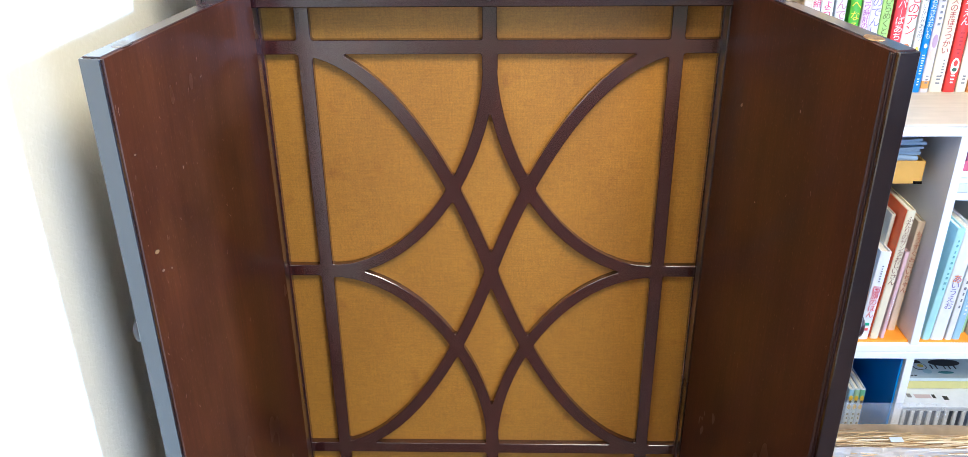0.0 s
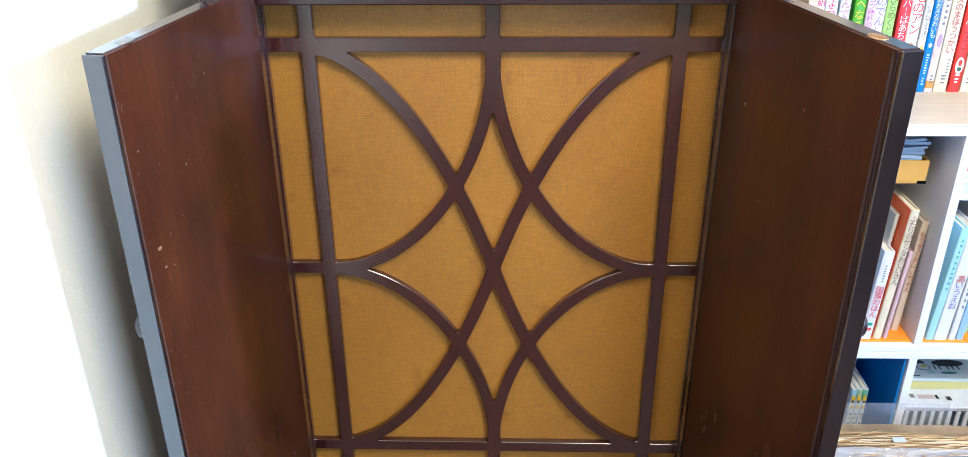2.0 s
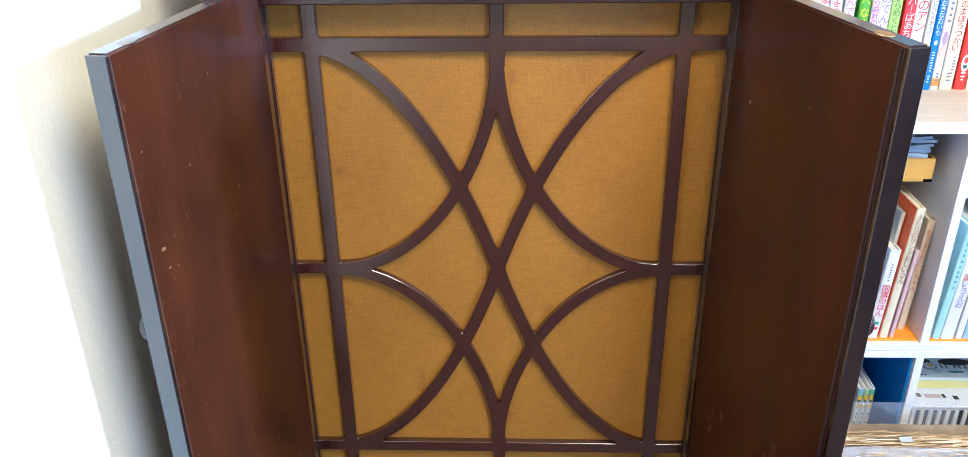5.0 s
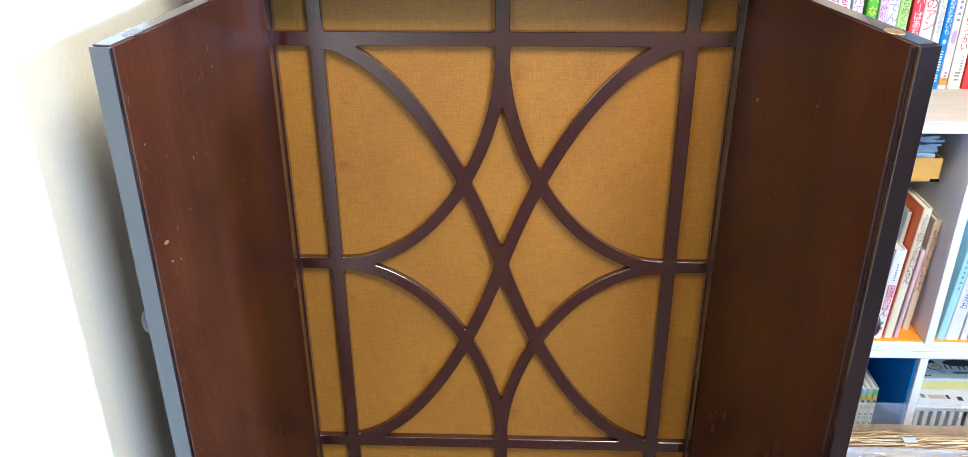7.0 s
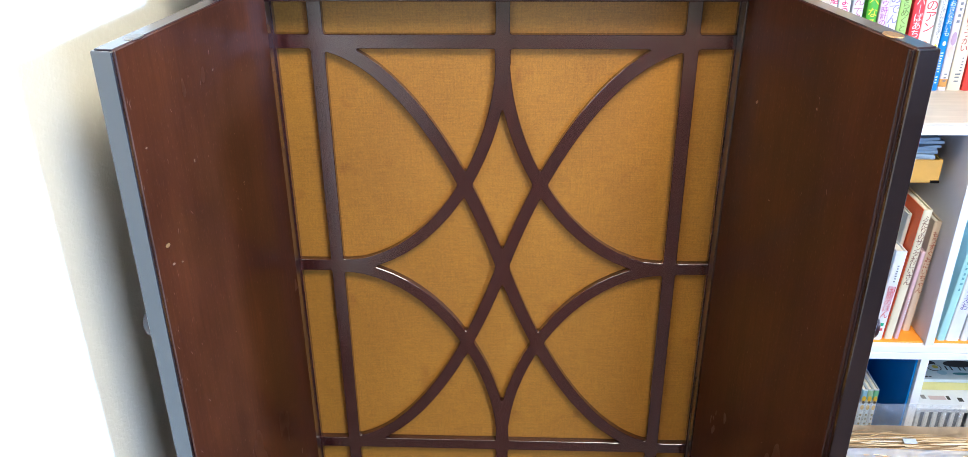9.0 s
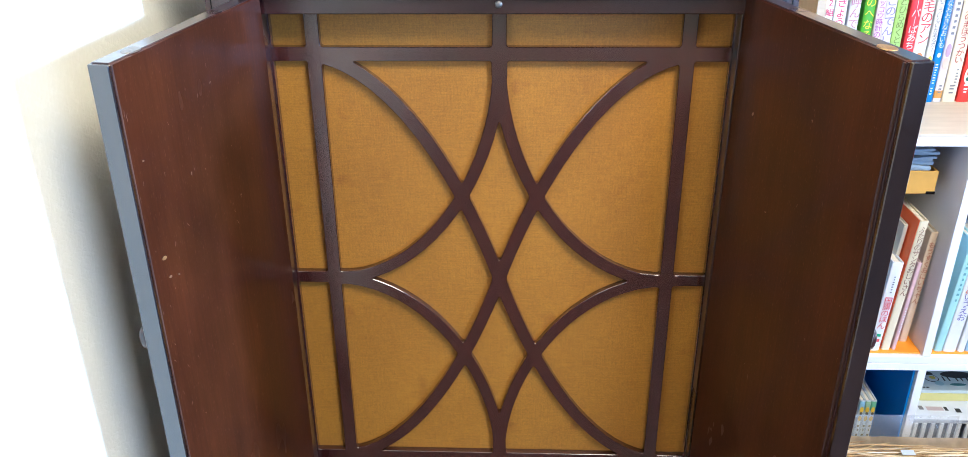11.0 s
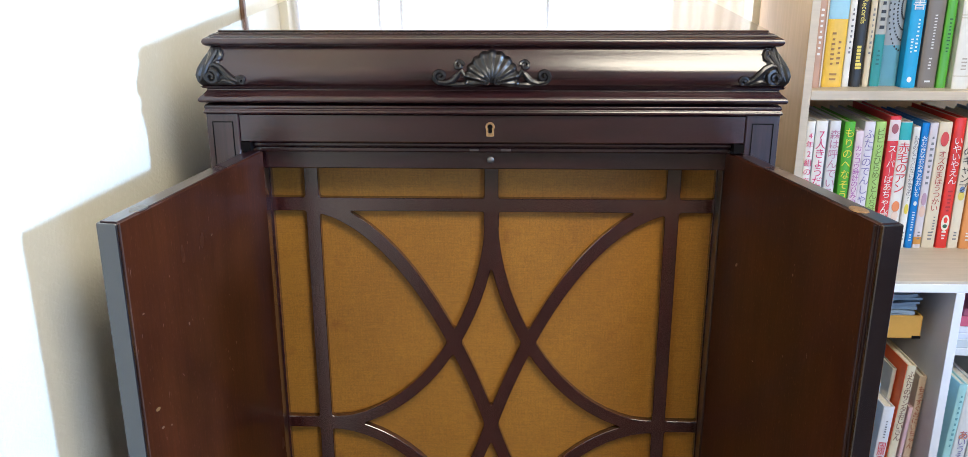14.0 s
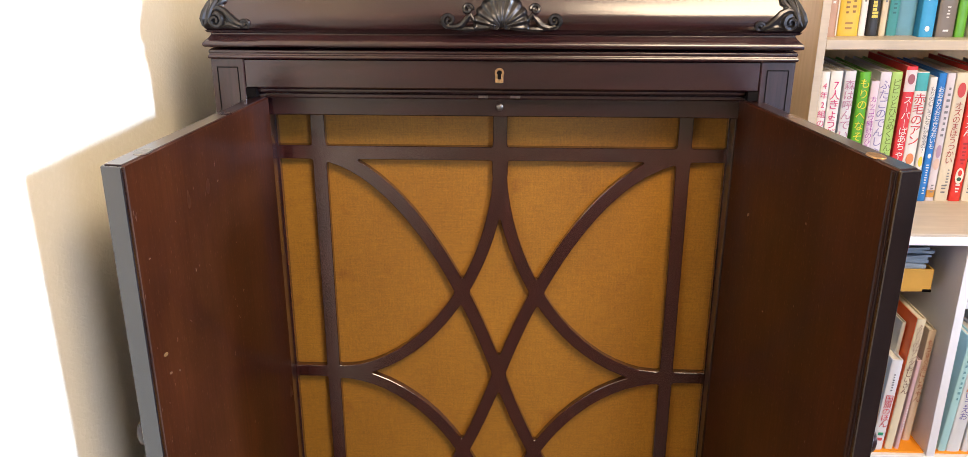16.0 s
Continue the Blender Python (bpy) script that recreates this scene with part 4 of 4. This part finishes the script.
# larger books on the shelf board above
UP = [
    (0.4630, 0.4790, 0.215, (0.52, 0.32, 0.22), "tan boxed volume with pale edges", 0.300),
    (0.4840, 0.5130, 0.222, (0.80, 0.52, 0.05), "yellow book with a sky blue upper cover", 0.310),
    (0.5150, 0.5250, 0.205, WHITE, "slim white book with small grey print", 0.314),
    (0.5265, 0.5420, 0.200, (0.02, 0.02, 0.02), "black book with yellow lettering", 0.312),
    (0.5440, 0.5530, 0.190, (0.66, 0.58, 0.42), "slim cream book with brown print", 0.312),
    (0.5545, 0.5690, 0.190, (0.42, 0.42, 0.40), "grey book with a teal lower half", 0.312),
    (0.5705, 0.5960, 0.205, (0.30, 0.33, 0.36), "grey book with a dotted ring cover", 0.318),
    (0.5970, 0.6175, 0.232, (0.03, 0.36, 0.70), "sky blue book with white lettering", 0.303),
    (0.6210, 0.6460, 0.215, (0.20, 0.17, 0.14), "taupe book with small white print", 0.303),
    (0.6480, 0.6620, 0.215, (0.12, 0.42, 0.03), "green book with dark green print", 0.303),
    (0.6650, 0.6890, 0.235, (0.78, 0.77, 0.72), "thick white reference book with gilt rules", 0.292),
    (0.6920, 0.7120, 0.225, (0.76, 0.74, 0.70), "white book with a brown branch picture", 0.296),
    (0.7140, 0.7350, 0.220, (0.40, 0.42, 0.45), "grey book with pale print", 0.303),
    (0.7370, 0.7600, 0.220, (0.62, 0.20, 0.10), "rust red book with pale print", 0.303),
]
for i, (x0, x1, h, col, label, y) in enumerate(UP):
    w = x1 - x0
    ob = book(w, h, 0.165, col, label, pose(x0 - 0.003, y, 1.0117), "large books on the shelf board")
    if i == 0:
        for x in (0.0012, w - 0.0012):
            part("pale_edge", box(x - 0.001, x + 0.001, -0.0004, 0.002, 0.002, h - 0.002), ink((0.75, 0.66, 0.55)), ob)
    if i == 1:
        band(ob, w, 0.098, h - 0.001, (0.36, 0.62, 0.78))
        bars(w * 0.36, TS, 0.080, 0.030, w * 0.22, (0.30, 0.16, 0.03), ob, 7)
        bars(w * 0.68, TS, 0.068, 0.030, w * 0.22, (0.30, 0.16, 0.03), ob, 5)
        bars(w * 0.50, TS, 0.022, 0.008, w * 0.6, (0.40, 0.22, 0.04), ob, 2)
    elif i == 3:
        lettering("Records", w * 0.70, (0.80, 0.66, 0.10), ob, (w * 0.80, TS, 0.1275), turn=-90, align="LEFT")
        bm = bmesh.new()
        for q in range(7):
            box(w * 0.24, w * (0.78 if q in (0, 1) else 0.62), TS - 0.0001, TS + 0.0002, 0.026 + q * 0.0050, 0.0298 + q * 0.0050, bm=bm)
        part("name_bars", bm, ink((0.80, 0.66, 0.10)), ob)
    elif i == 5:
        band(ob, w, 0.001, 0.076, (0.04, 0.28, 0.30))
        bars(w * 0.5, TS, 0.125, 0.080, w * 0.6, BLACKINK, ob, 4)
        bars(w * 0.5, TS, 0.055, 0.030, w * 0.4, (0.02, 0.14, 0.16), ob, 4)
    elif i == 6:
        band(ob, w, 0.001, 0.060, (0.12, 0.32, 0.42))
        for q in range(4):
            r = 0.012 + q * 0.010
            for a in range(22):
                t = math.pi * (0.5 + a / 21)
                x, z = w + r * math.cos(t) * 0.55, 0.115 + r * math.sin(t) * 1.5
                if 0.002 < x < w - 0.001:
                    disc(ob, x, z, 0.0011, 0.0016, BLACKINK, 0.0002, "dot")
    elif i == 7:
        upright("書", 0.129, 0.105, w, WHITE, ob, w / 2, TS)
        bars(w * 0.66, TS, 0.100, 0.050, w * 0.24, (0.75, 0.85, 0.92), ob, 9)
        bars(w * 0.34, TS, 0.072, 0.050, w * 0.2, (0.75, 0.85, 0.92), ob, 5)
        disc(ob, w / 2, 0.012, w * 0.16, 0.004, WHITE)
    elif i == 8:
        bars(w * 0.5, TS, 0.105, 0.055, w * 0.2, (0.70, 0.68, 0.64), ob, 12)
        bars(w * 0.5, TS, 0.044, 0.026, w * 0.22, (0.70, 0.68, 0.64), ob, 4)
        bars(w * 0.5, TS, 0.012, 0.006, w * 0.5, WHITE, ob, 1)
    elif i == 9:
        bars(w * 0.5, TS, 0.100, 0.050, w * 0.42, (0.03, 0.12, 0.01), ob, 10)
    elif i == 10:
        for z in (0.100, 0.104, 0.018):
            band(ob, w, z, z + 0.0012, (0.55, 0.50, 0.38), "gilt_rule")
        upright("鑑", 0.122, 0.106, w, GREY, ob, w * 0.6, TS)
        bars(w * 0.5, TS, 0.045, 0.026, w * 0.4, (0.45, 0.42, 0.36), ob, 4)
    elif i == 11:
        part("branch", tube([(w * 0.2, TS, 0.02), (w * 0.4, TS, 0.05), (w * 0.35, TS, 0.085), (w * 0.6, TS, 0.125)], [0.0018, 0.0015, 0.0012, 0.0008], 6), ink((0.28, 0.14, 0.06)), ob)
    else:
        bars(w * 0.5, TS, 0.115, 0.045, w * 0.4, WHITE if sum(col) < 1.2 else GREY, ob, 9)

# picture books in the orange compartments: x, y, w, h, lean, cover, title, colour, from, to, label
G = "picture books in the white unit"
PB = [
    (0.5400, 0.150, 0.012, 0.190, 2.0, (0.55, 0.68, 0.76), "", NAVY, 0.8, 0.4, "pale blue picture book with a photo cover"),
    (0.5600, 0.150, 0.016, 0.152, 3.0, (0.78, 0.78, 0.80), "国旗のほん", (0.66, 0.03, 0.05), 0.62, 0.26, "white picture book with a red title and flag marks"),
    (0.5735, 0.176, 0.0060, 0.200, 3.2, (0.62, 0.61, 0.55), "", BLACKINK, 0.5, 0.1, "thin grey beige picture book"),
    (0.5805, 0.152, 0.0120, 0.218, 3.6, (0.80, 0.72, 0.52), "ふたりのサンタおじいさん", (0.16, 0.05, 0.03), 0.96, 0.44, "thick cream picture book with a red cover side"),
    (0.5960, 0.153, 0.0060, 0.150, 3.5, (0.72, 0.48, 0.50), "", WHITE, 0.5, 0.2, "thin pink picture book"),
    (0.6170, 0.176, 0.0110, 0.188, 2.6, (0.68, 0.54, 0.40), "もうすぐおにいちゃん", (0.36, 0.10, 0.05), 0.92, 0.36, "tan picture book with a brown title"),
    (0.6590, 0.150, 0.0115, 0.190, 3.5, (0.42, 0.70, 0.70), "", (0.16, 0.36, 0.38), 0.92, 0.45, "teal picture book with small print"),
    (0.6715, 0.1495, 0.0190, 0.186, 3.2, (0.78, 0.79, 0.79), "あいうえお", (0.20, 0.18, 0.45), 0.62, 0.30, "white picture book with alphabet lettering"),
    (0.6935, 0.150, 0.0100, 0.178, 2.6, (0.78, 0.78, 0.78), "", GREY, 0.9, 0.3, "white picture book with grey print"),
    (0.7050, 0.151, 0.0110, 0.140, 2.6, (0.36, 0.56, 0.74), "", WHITE, 0.8, 0.3, "sky blue picture book"),
    (0.7180, 0.170, 0.0140, 0.150, 2.0, (0.36, 0.60, 0.34), "", WHITE, 0.8, 0.3, "soft green picture book"),
    (0.7340, 0.160, 0.0150, 0.185, 2.0, (0.75, 0.72, 0.66), "", GREY, 0.8, 0.3, "cream picture book with grey print"),
]
for i, (x, y, w, h, lean, col, title, tc, a, c, label) in enumerate(PB):
    ob = book(w, h, 0.185, col, label, pose(x, y, 0.4192, 0, lean, 0), G, 0.3)
    if title:
        upright(title, h * a, h * c, w, tc, ob, w / 2, TS)
    else:
        bars(w / 2, TS, h * a, h * c, w * 0.4, tc, ob, 10)
    if i == 1:
        bars(w / 2, TS, h * 0.86, h * 0.66, w * 0.22, GREY, ob, 7)
        for q, cc in enumerate(((0.02, 0.35, 0.18), (0.72, 0.10, 0.10))):
            part("flag_mark", box(w * 0.28, w * 0.72, TS - 0.0001, 0.0004, h * (0.17 - 0.06 * q), h * (0.20 - 0.06 * q)), ink(cc), ob)
    if i == 3:
        part("red_cover", box(-0.0006, 0.0004, 0.004, 0.184, 0.001, h - 0.001), ink((0.98, 0.16, 0.03), 0.3), ob)
    if i == 7:
        upright("あ", h * 0.62, h * 0.545, w, (0.75, 0.25, 0.10), ob, w / 2, TS - 0.0003)


def lying(x0, x1, y0, y1, z, t, colour, label, turn=0.0, pitch=0.0, name="magazine", cat="magazine", group=""):
    bm = box(-(x1 - x0) / 2, (x1 - x0) / 2, -(y1 - y0) / 2, (y1 - y0) / 2, 0, t, min(0.0008, t * 0.3))
    ob = tagged(part(name, bm, ink(colour, 0.5)), label, cat, group)
    ob.matrix_world = pose((x0 + x1) / 2, (y0 + y1) / 2, z, pitch, 0, turn)
    return ob


def wavy_magazine(x0, x1, y0, y1, t, seed):
    """A thin limp magazine whose sheet ripples a little."""
    bm = bmesh.new()
    n = 24
    rows = []
    for i in range(n + 1):
        x = x0 + (x1 - x0) * i / n
        lift = 0.0010 * math.sin(i * 0.9 + seed * 1.7) + 0.0008 * math.sin(i * 0.37 + seed)
        jut = 0.0015 * math.sin(i * 0.5 + seed * 2.3)
        rows.append([bm.verts.new((x, y, z + lift)) for y, z in ((y0 + jut, 0), (y0 + jut - 0.0004, t / 2), (y0 + jut, t), (y1, t), (y1, 0))])
    for r, q in zip(rows, rows[1:]):
        for k in range(5):
            bm.faces.new((r[k], r[(k + 1) % 5], q[(k + 1) % 5], q[k]))
    bm.faces.new(rows[0])
    bm.faces.new(rows[-1])
    return part("magazine", bm, [])


# magazines on a yellow tray under the top board
tray = empty("yellow_tray", pose(0, 0, 0), "ochre yellow storage box holding magazines", "storage box")
part("front", box(0.40, 0.6185, 0.182, 0.185, 0.6660, 0.7010, 0.001), ink((0.66, 0.36, 0.05), 0.5), tray)
part("base", box(0.40, 0.6185, 0.186, 0.44, 0.6640, 0.6670), ink((0.60, 0.34, 0.06), 0.5), tray)
part("side", box(0.6155, 0.6185, 0.186, 0.44, 0.6675, 0.7010, 0.0008), ink((0.60, 0.34, 0.06), 0.5), tray)
part("corner_guard", box(0.606, 0.6189, 0.1812, 0.1822, 0.6655, 0.6700, 0.0004), DARK, tray)
part("stand", box(0.40, 0.53, 0.20, 0.44, 0.4192, 0.6638, 0.001), ink((0.45, 0.28, 0.08), 0.6), tray)
rnd = random.Random(4)
z = 0.6674
for i in range(15):
    t = rnd.uniform(0.0032, 0.0056)
    v = rnd.uniform(0.34, 0.54)
    mag = wavy_magazine(0.415, 0.606 + rnd.uniform(-0.008, 0.009), 0.190 + rnd.uniform(-0.005, 0.003), 0.40, t - 0.0003, i)
    mag.data.materials.append(ink((v * 0.80, v * 0.97, v * 1.10), 0.5))
    mag.matrix_world = pose(0, 0, z, 0, 0, 0)
    tagged(mag, "pale blue-grey paper-covered magazine in a stack", "magazine", "stack of grey magazines")
    z += t

# flat picture books over the upright ones in the next compartment
z = 0.640
for i, (cc, t) in enumerate((((0.72, 0.74, 0.76), 0.012), ((0.60, 0.64, 0.66), 0.014), ((0.70, 0.72, 0.80), 0.010), ((0.74, 0.74, 0.78), 0.010), ((0.55, 0.10, 0.16), 0.016), ((0.35, 0.08, 0.12), 0.012))):
    lying(0.668 + 0.004 * (i % 2), 0.90, 0.175 + 0.004 * (i % 3), 0.40, z, t - 0.0005, cc, "flat picture book laid over upright ones", -3 + 2 * (i % 3), 0, "flat_book", "book", "flat books in the white unit")
    z += t

# lower tier: sleeved booklets and flat picture books over a slotted basket
for q, cc in enumerate(((0.62, 0.68, 0.72), (0.60, 0.68, 0.70), (0.60, 0.66, 0.72))):
    x0 = 0.5755 + q * 0.0090
    ob = book(0.0085, 0.266, 0.20, cc, "pale blue sleeved booklet with yellow figures", pose(x0, 0.170, 0.0432), "sleeved booklets", 0.25)
    band(ob, 0.0085, 0.247, 0.265, ((0.30, 0.52, 0.66), (0.34, 0.50, 0.30), (0.16, 0.42, 0.24))[q])
    disc(ob, 0.00425, 0.249, 0.0030, 0.0055, (0.72, 0.46, 0.03))
    disc(ob, 0.00425, 0.242, 0.0022, 0.0030, (0.10, 0.08, 0.05), -0.0004)
    disc(ob, 0.00425, 0.232, 0.0028, 0.0050, (0.60, 0.40, 0.04))
    bars(0.00425, TS, 0.222, 0.165, 0.004, (0.25, 0.22, 0.12), ob, 6)
basket = empty("slotted_basket", pose(0, 0, 0), "pale grey slotted plastic basket", "basket")
part("rim", box(0.654, 0.93, 0.150, 0.155, 0.283, 0.289, 0.0015), ink((0.66, 0.69, 0.73), 0.4), basket)
part("base", box(0.656, 0.93, 0.156, 0.40, 0.0432, 0.047), ink((0.60, 0.63, 0.67), 0.4), basket)
part("inner_wall", box(0.656, 0.93, 0.164, 0.167, 0.0475, 0.282), ink((0.26, 0.29, 0.34), 0.5), basket)
for i in range(20):
    x = 0.657 + i * 0.0136
    part("slat", box(x, x + 0.0068, 0.1505, 0.1545, 0.0475, 0.2828, 0.0010), ink((0.72, 0.75, 0.79), 0.4), basket)
sheet = lying(0.654, 0.93, 0.148, 0.40, 0.2894, 0.004, (0.74, 0.78, 0.84), "white printed sheet with small marks", 0.0, 0, "printed_sheet", "paper")
for x, y, w, cc in ((0.672, 0.172, 0.007, GREY), (0.684, 0.170, 0.026, (0.55, 0.45, 0.47)), (0.712, 0.170, 0.005, BLACKINK), (0.728, 0.166, 0.008, BLACKINK)):
    mk = part("printed_mark", box(x - 0.792, x + w - 0.792, y - 0.274, y + 0.010 - 0.274, 0.0041, 0.0043), ink(cc), sheet)
lying(0.656, 0.94, 0.196, 0.42, 0.2938, 0.0155, (0.72, 0.66, 0.24), "yellow-edged picture book lying flat", 0.6, 0, "flat_book", "book", "flat books in the white unit")
pic = tagged(part("picture_book", box(-0.140, 0.140, -0.112, 0.112, 0, 0.006, 0.0008), ink((0.66, 0.74, 0.72), 0.35)), "pale picture book with black cover drawings", "book", "flat books in the white unit")
pic.matrix_world = pose(0.796, 0.306, 0.3096, 0, 0, 0.0)


def drawn(x, y, rx, ry, cc, up):
    bm = bmesh.new()
    bmesh.ops.create_cone(bm, cap_ends=True, segments=22, radius1=1, radius2=1, depth=1, matrix=Matrix.Translation((x - 0.796, y - 0.306, 0.0061 + up)) @ Matrix.Diagonal((rx, ry, 0.0004, 1)))
    part("drawing", bm, ink(cc), pic)


drawn(0.7020, 0.2395, 0.014, 0.008, BLACKINK, 0)
drawn(0.7090, 0.2270, 0.0115, 0.010, BLACKINK, 0.0001)
drawn(0.7090, 0.2270, 0.0100, 0.0088, (0.70, 0.74, 0.72), 0.0003)
drawn(0.7110, 0.2285, 0.0050, 0.0042, (0.72, 0.56, 0.05), 0.0005)
drawn(0.7160, 0.2130, 0.0075, 0.0060, (0.42, 0.60, 0.62), 0.0002)
drawn(0.7540, 0.2380, 0.026, 0.0095, BLACKINK, 0)
drawn(0.7450, 0.2105, 0.013, 0.0034, (0.05, 0.22, 0.22), 0)
bm = bmesh.new()
for x in (0.727, 0.735, 0.748, 0.756, 0.765):
    box(x - 0.796, x + 0.0022 - 0.796, 0.220 - 0.306, 0.232 - 0.306, 0.0060, 0.0064, bm=bm)
part("drawing", bm, ink(BLACKINK), pic)
bm = bmesh.new()
for x in (0.660, 0.667, 0.674, 0.684, 0.690):
    box(x - 0.796, x + 0.0045 - 0.796, 0.2005 - 0.306, 0.2030 - 0.306, 0.0060, 0.0063, bm=bm)
part("small_print", bm, ink(BLACKINK), pic)

# ---- wrapped bundle in front of the white unit ----
tagged(part("carton", box(0.44, 0.86, -0.07, 0.118, 0.0, 0.262, 0.003), KRAFT), "plain brown cardboard carton on the floor", "box")


def crumpled(name, x0, x1, a, c, amp, seed, mat, label, cat, thick=0.0012, fold=1.0):
    """A creased sheet from the line a = (y, z) up to the line c, along x."""
    bm = bmesh.new()
    nx, ny = 90, 16
    A, C = Vector((0, *a)), Vector((0, *c))
    out = (C - A).cross(Vector((1, 0, 0))).normalized()
    g = []
    for i in range(nx + 1):
        x = x0 + (x1 - x0) * i / nx
        row = []
        for j in range(ny + 1):
            v = j / ny
            n = noise.noise(Vector((x * 18 * fold + seed, v * 2.2, seed))) + 0.6 * abs(noise.noise(Vector((x * 52 * fold, v * 4 + seed, 3)))) + 0.3 * noise.noise(Vector((x * 130, v * 9, seed)))
            rim = 0.35 * amp * noise.noise(Vector((x * 26, seed, v * 3)))
            p = A.lerp(C, v) + out * (amp * n)
            row.append(bm.verts.new((x, p.y, p.z + rim)))
        g.append(row)
    for i in range(nx):
        for j in range(ny):
            bm.faces.new((g[i][j], g[i + 1][j], g[i + 1][j + 1], g[i][j + 1]))
    bmesh.ops.solidify(bm, geom=list(bm.faces), thickness=thick)
    return tagged(part(name, bm, mat, smooth=True), label, cat)


crumpled("kraft_paper", 0.46, 0.81, (0.050, 0.262), (0.072, 0.318), 0.004, 3.1, KRAFT, "creased brown kraft paper behind dried stalks", "paper", 0.0012)
crumpled("kraft_paper", 0.46, 0.80, (-0.060, 0.263), (-0.012, 0.312), 0.005, 5.7, KRAFT, "creased brown kraft paper in front of dried stalks", "paper", 0.0012)


crumpled("kraft_paper", 0.46, 0.81, (-0.014, 0.296), (0.050, 0.3175), 0.0040, 11.3, KRAFT, "loosely folded brown kraft paper under dried stalks", "paper", 0.0010, 1.3)


def strands(name, n, x0, x1, y0, y1, z0, z1, r, mat, label, seed):
    rnd = random.Random(seed)
    bm = bmesh.new()
    for i in range(n):
        xa = rnd.uniform(x0, x1 - 0.08)
        ln = rnd.uniform(0.05, 0.17)
        f = rnd.random()
        y, z = y0 + (y1 - y0) * f + rnd.uniform(-0.004, 0.004), z0 + (z1 - z0) * rnd.random() ** 0.6
        dy, dz = rnd.uniform(-0.010, 0.010), rnd.uniform(-0.007, 0.007)
        pts = [(xa + ln * u, y + dy * u + 0.002 * math.sin(5 * u + i), min(z1 + 0.002, z + dz * u + 0.002 * math.sin(4 * u + i * 1.7))) for u in (0, 0.25, 0.5, 0.75, 1)]
        rr = r * rnd.uniform(0.4, 1.5)
        tube(pts, [rr * 0.7, rr, rr, rr, rr * 0.5], 5, bm)
    ob = part(name, bm, mat)
    return tagged(ob, label, "dried plants", kind="stuff")


m, nt, b = material("straw_mix")
rndn = nt.nodes.new("ShaderNodeNewGeometry")
nt.links.new(ramp(nt, rndn.outputs["Random Per Island"], [(0.0, (0.26, 0.15, 0.06)), (0.3, (0.50, 0.34, 0.15)), (0.65, (0.66, 0.50, 0.28)), (1.0, (0.78, 0.72, 0.60))]), b.inputs["Base Color"])
b.inputs["Roughness"].default_value = 0.6
STRAWMIX = m
strands("dried_bundle", 420, 0.46, 0.82, -0.002, 0.045, 0.300, 0.3225, 0.0010, STRAWMIX, "bundle of dried straw-coloured stalks", 5)


def film_material(name, clear):
    m, nt, b = material(name)
    b.inputs["Base Color"].default_value, b.inputs["Roughness"].default_value = (0.42, 0.45, 0.50, 1), 0.16
    t = nt.nodes.new("ShaderNodeBsdfTransparent")
    mx = nt.nodes.new("ShaderNodeMixShader")
    mx.inputs[0].default_value = clear
    nt.links.new(b.outputs[0], mx.inputs[1])
    nt.links.new(t.outputs[0], mx.inputs[2])
    nt.links.new(mx.outputs[0], nt.nodes["Material Output"].inputs[0])
    return m


FILM, FOIL = film_material("clear_film", 0.78), film_material("crinkled_film", 0.55)
for nm, a0, a1, amp, sd, mt, lab in (("plastic_film", (0.084, 0.262), (0.112, 0.328), 0.003, 8.2, FILM, "clear plastic film standing behind dried stalks"), ("plastic_film", (-0.020, 0.300), (0.006, 0.330), 0.005, 2.4, FOIL, "crinkled glossy plastic film over dried stalks")):
    fl = crumpled(nm, 0.455, 0.82 if mt == FOIL else 0.70, a0, a1, amp, sd, mt, lab, "plastic film", 0.0003, 1.6)
    fl.visible_shadow = False
tag = part("paper_tag", box(-0.0095, 0.0095, -0.0045, 0.0045, 0, 0.0006, 0.0002), ink((0.56, 0.63, 0.72), 0.5))
tag.matrix_world = pose(0.589, 0.028, 0.3262, 12, 1, 3)
tagged(tag, "small pale blue paper tag lying on dried stalks", "paper tag")
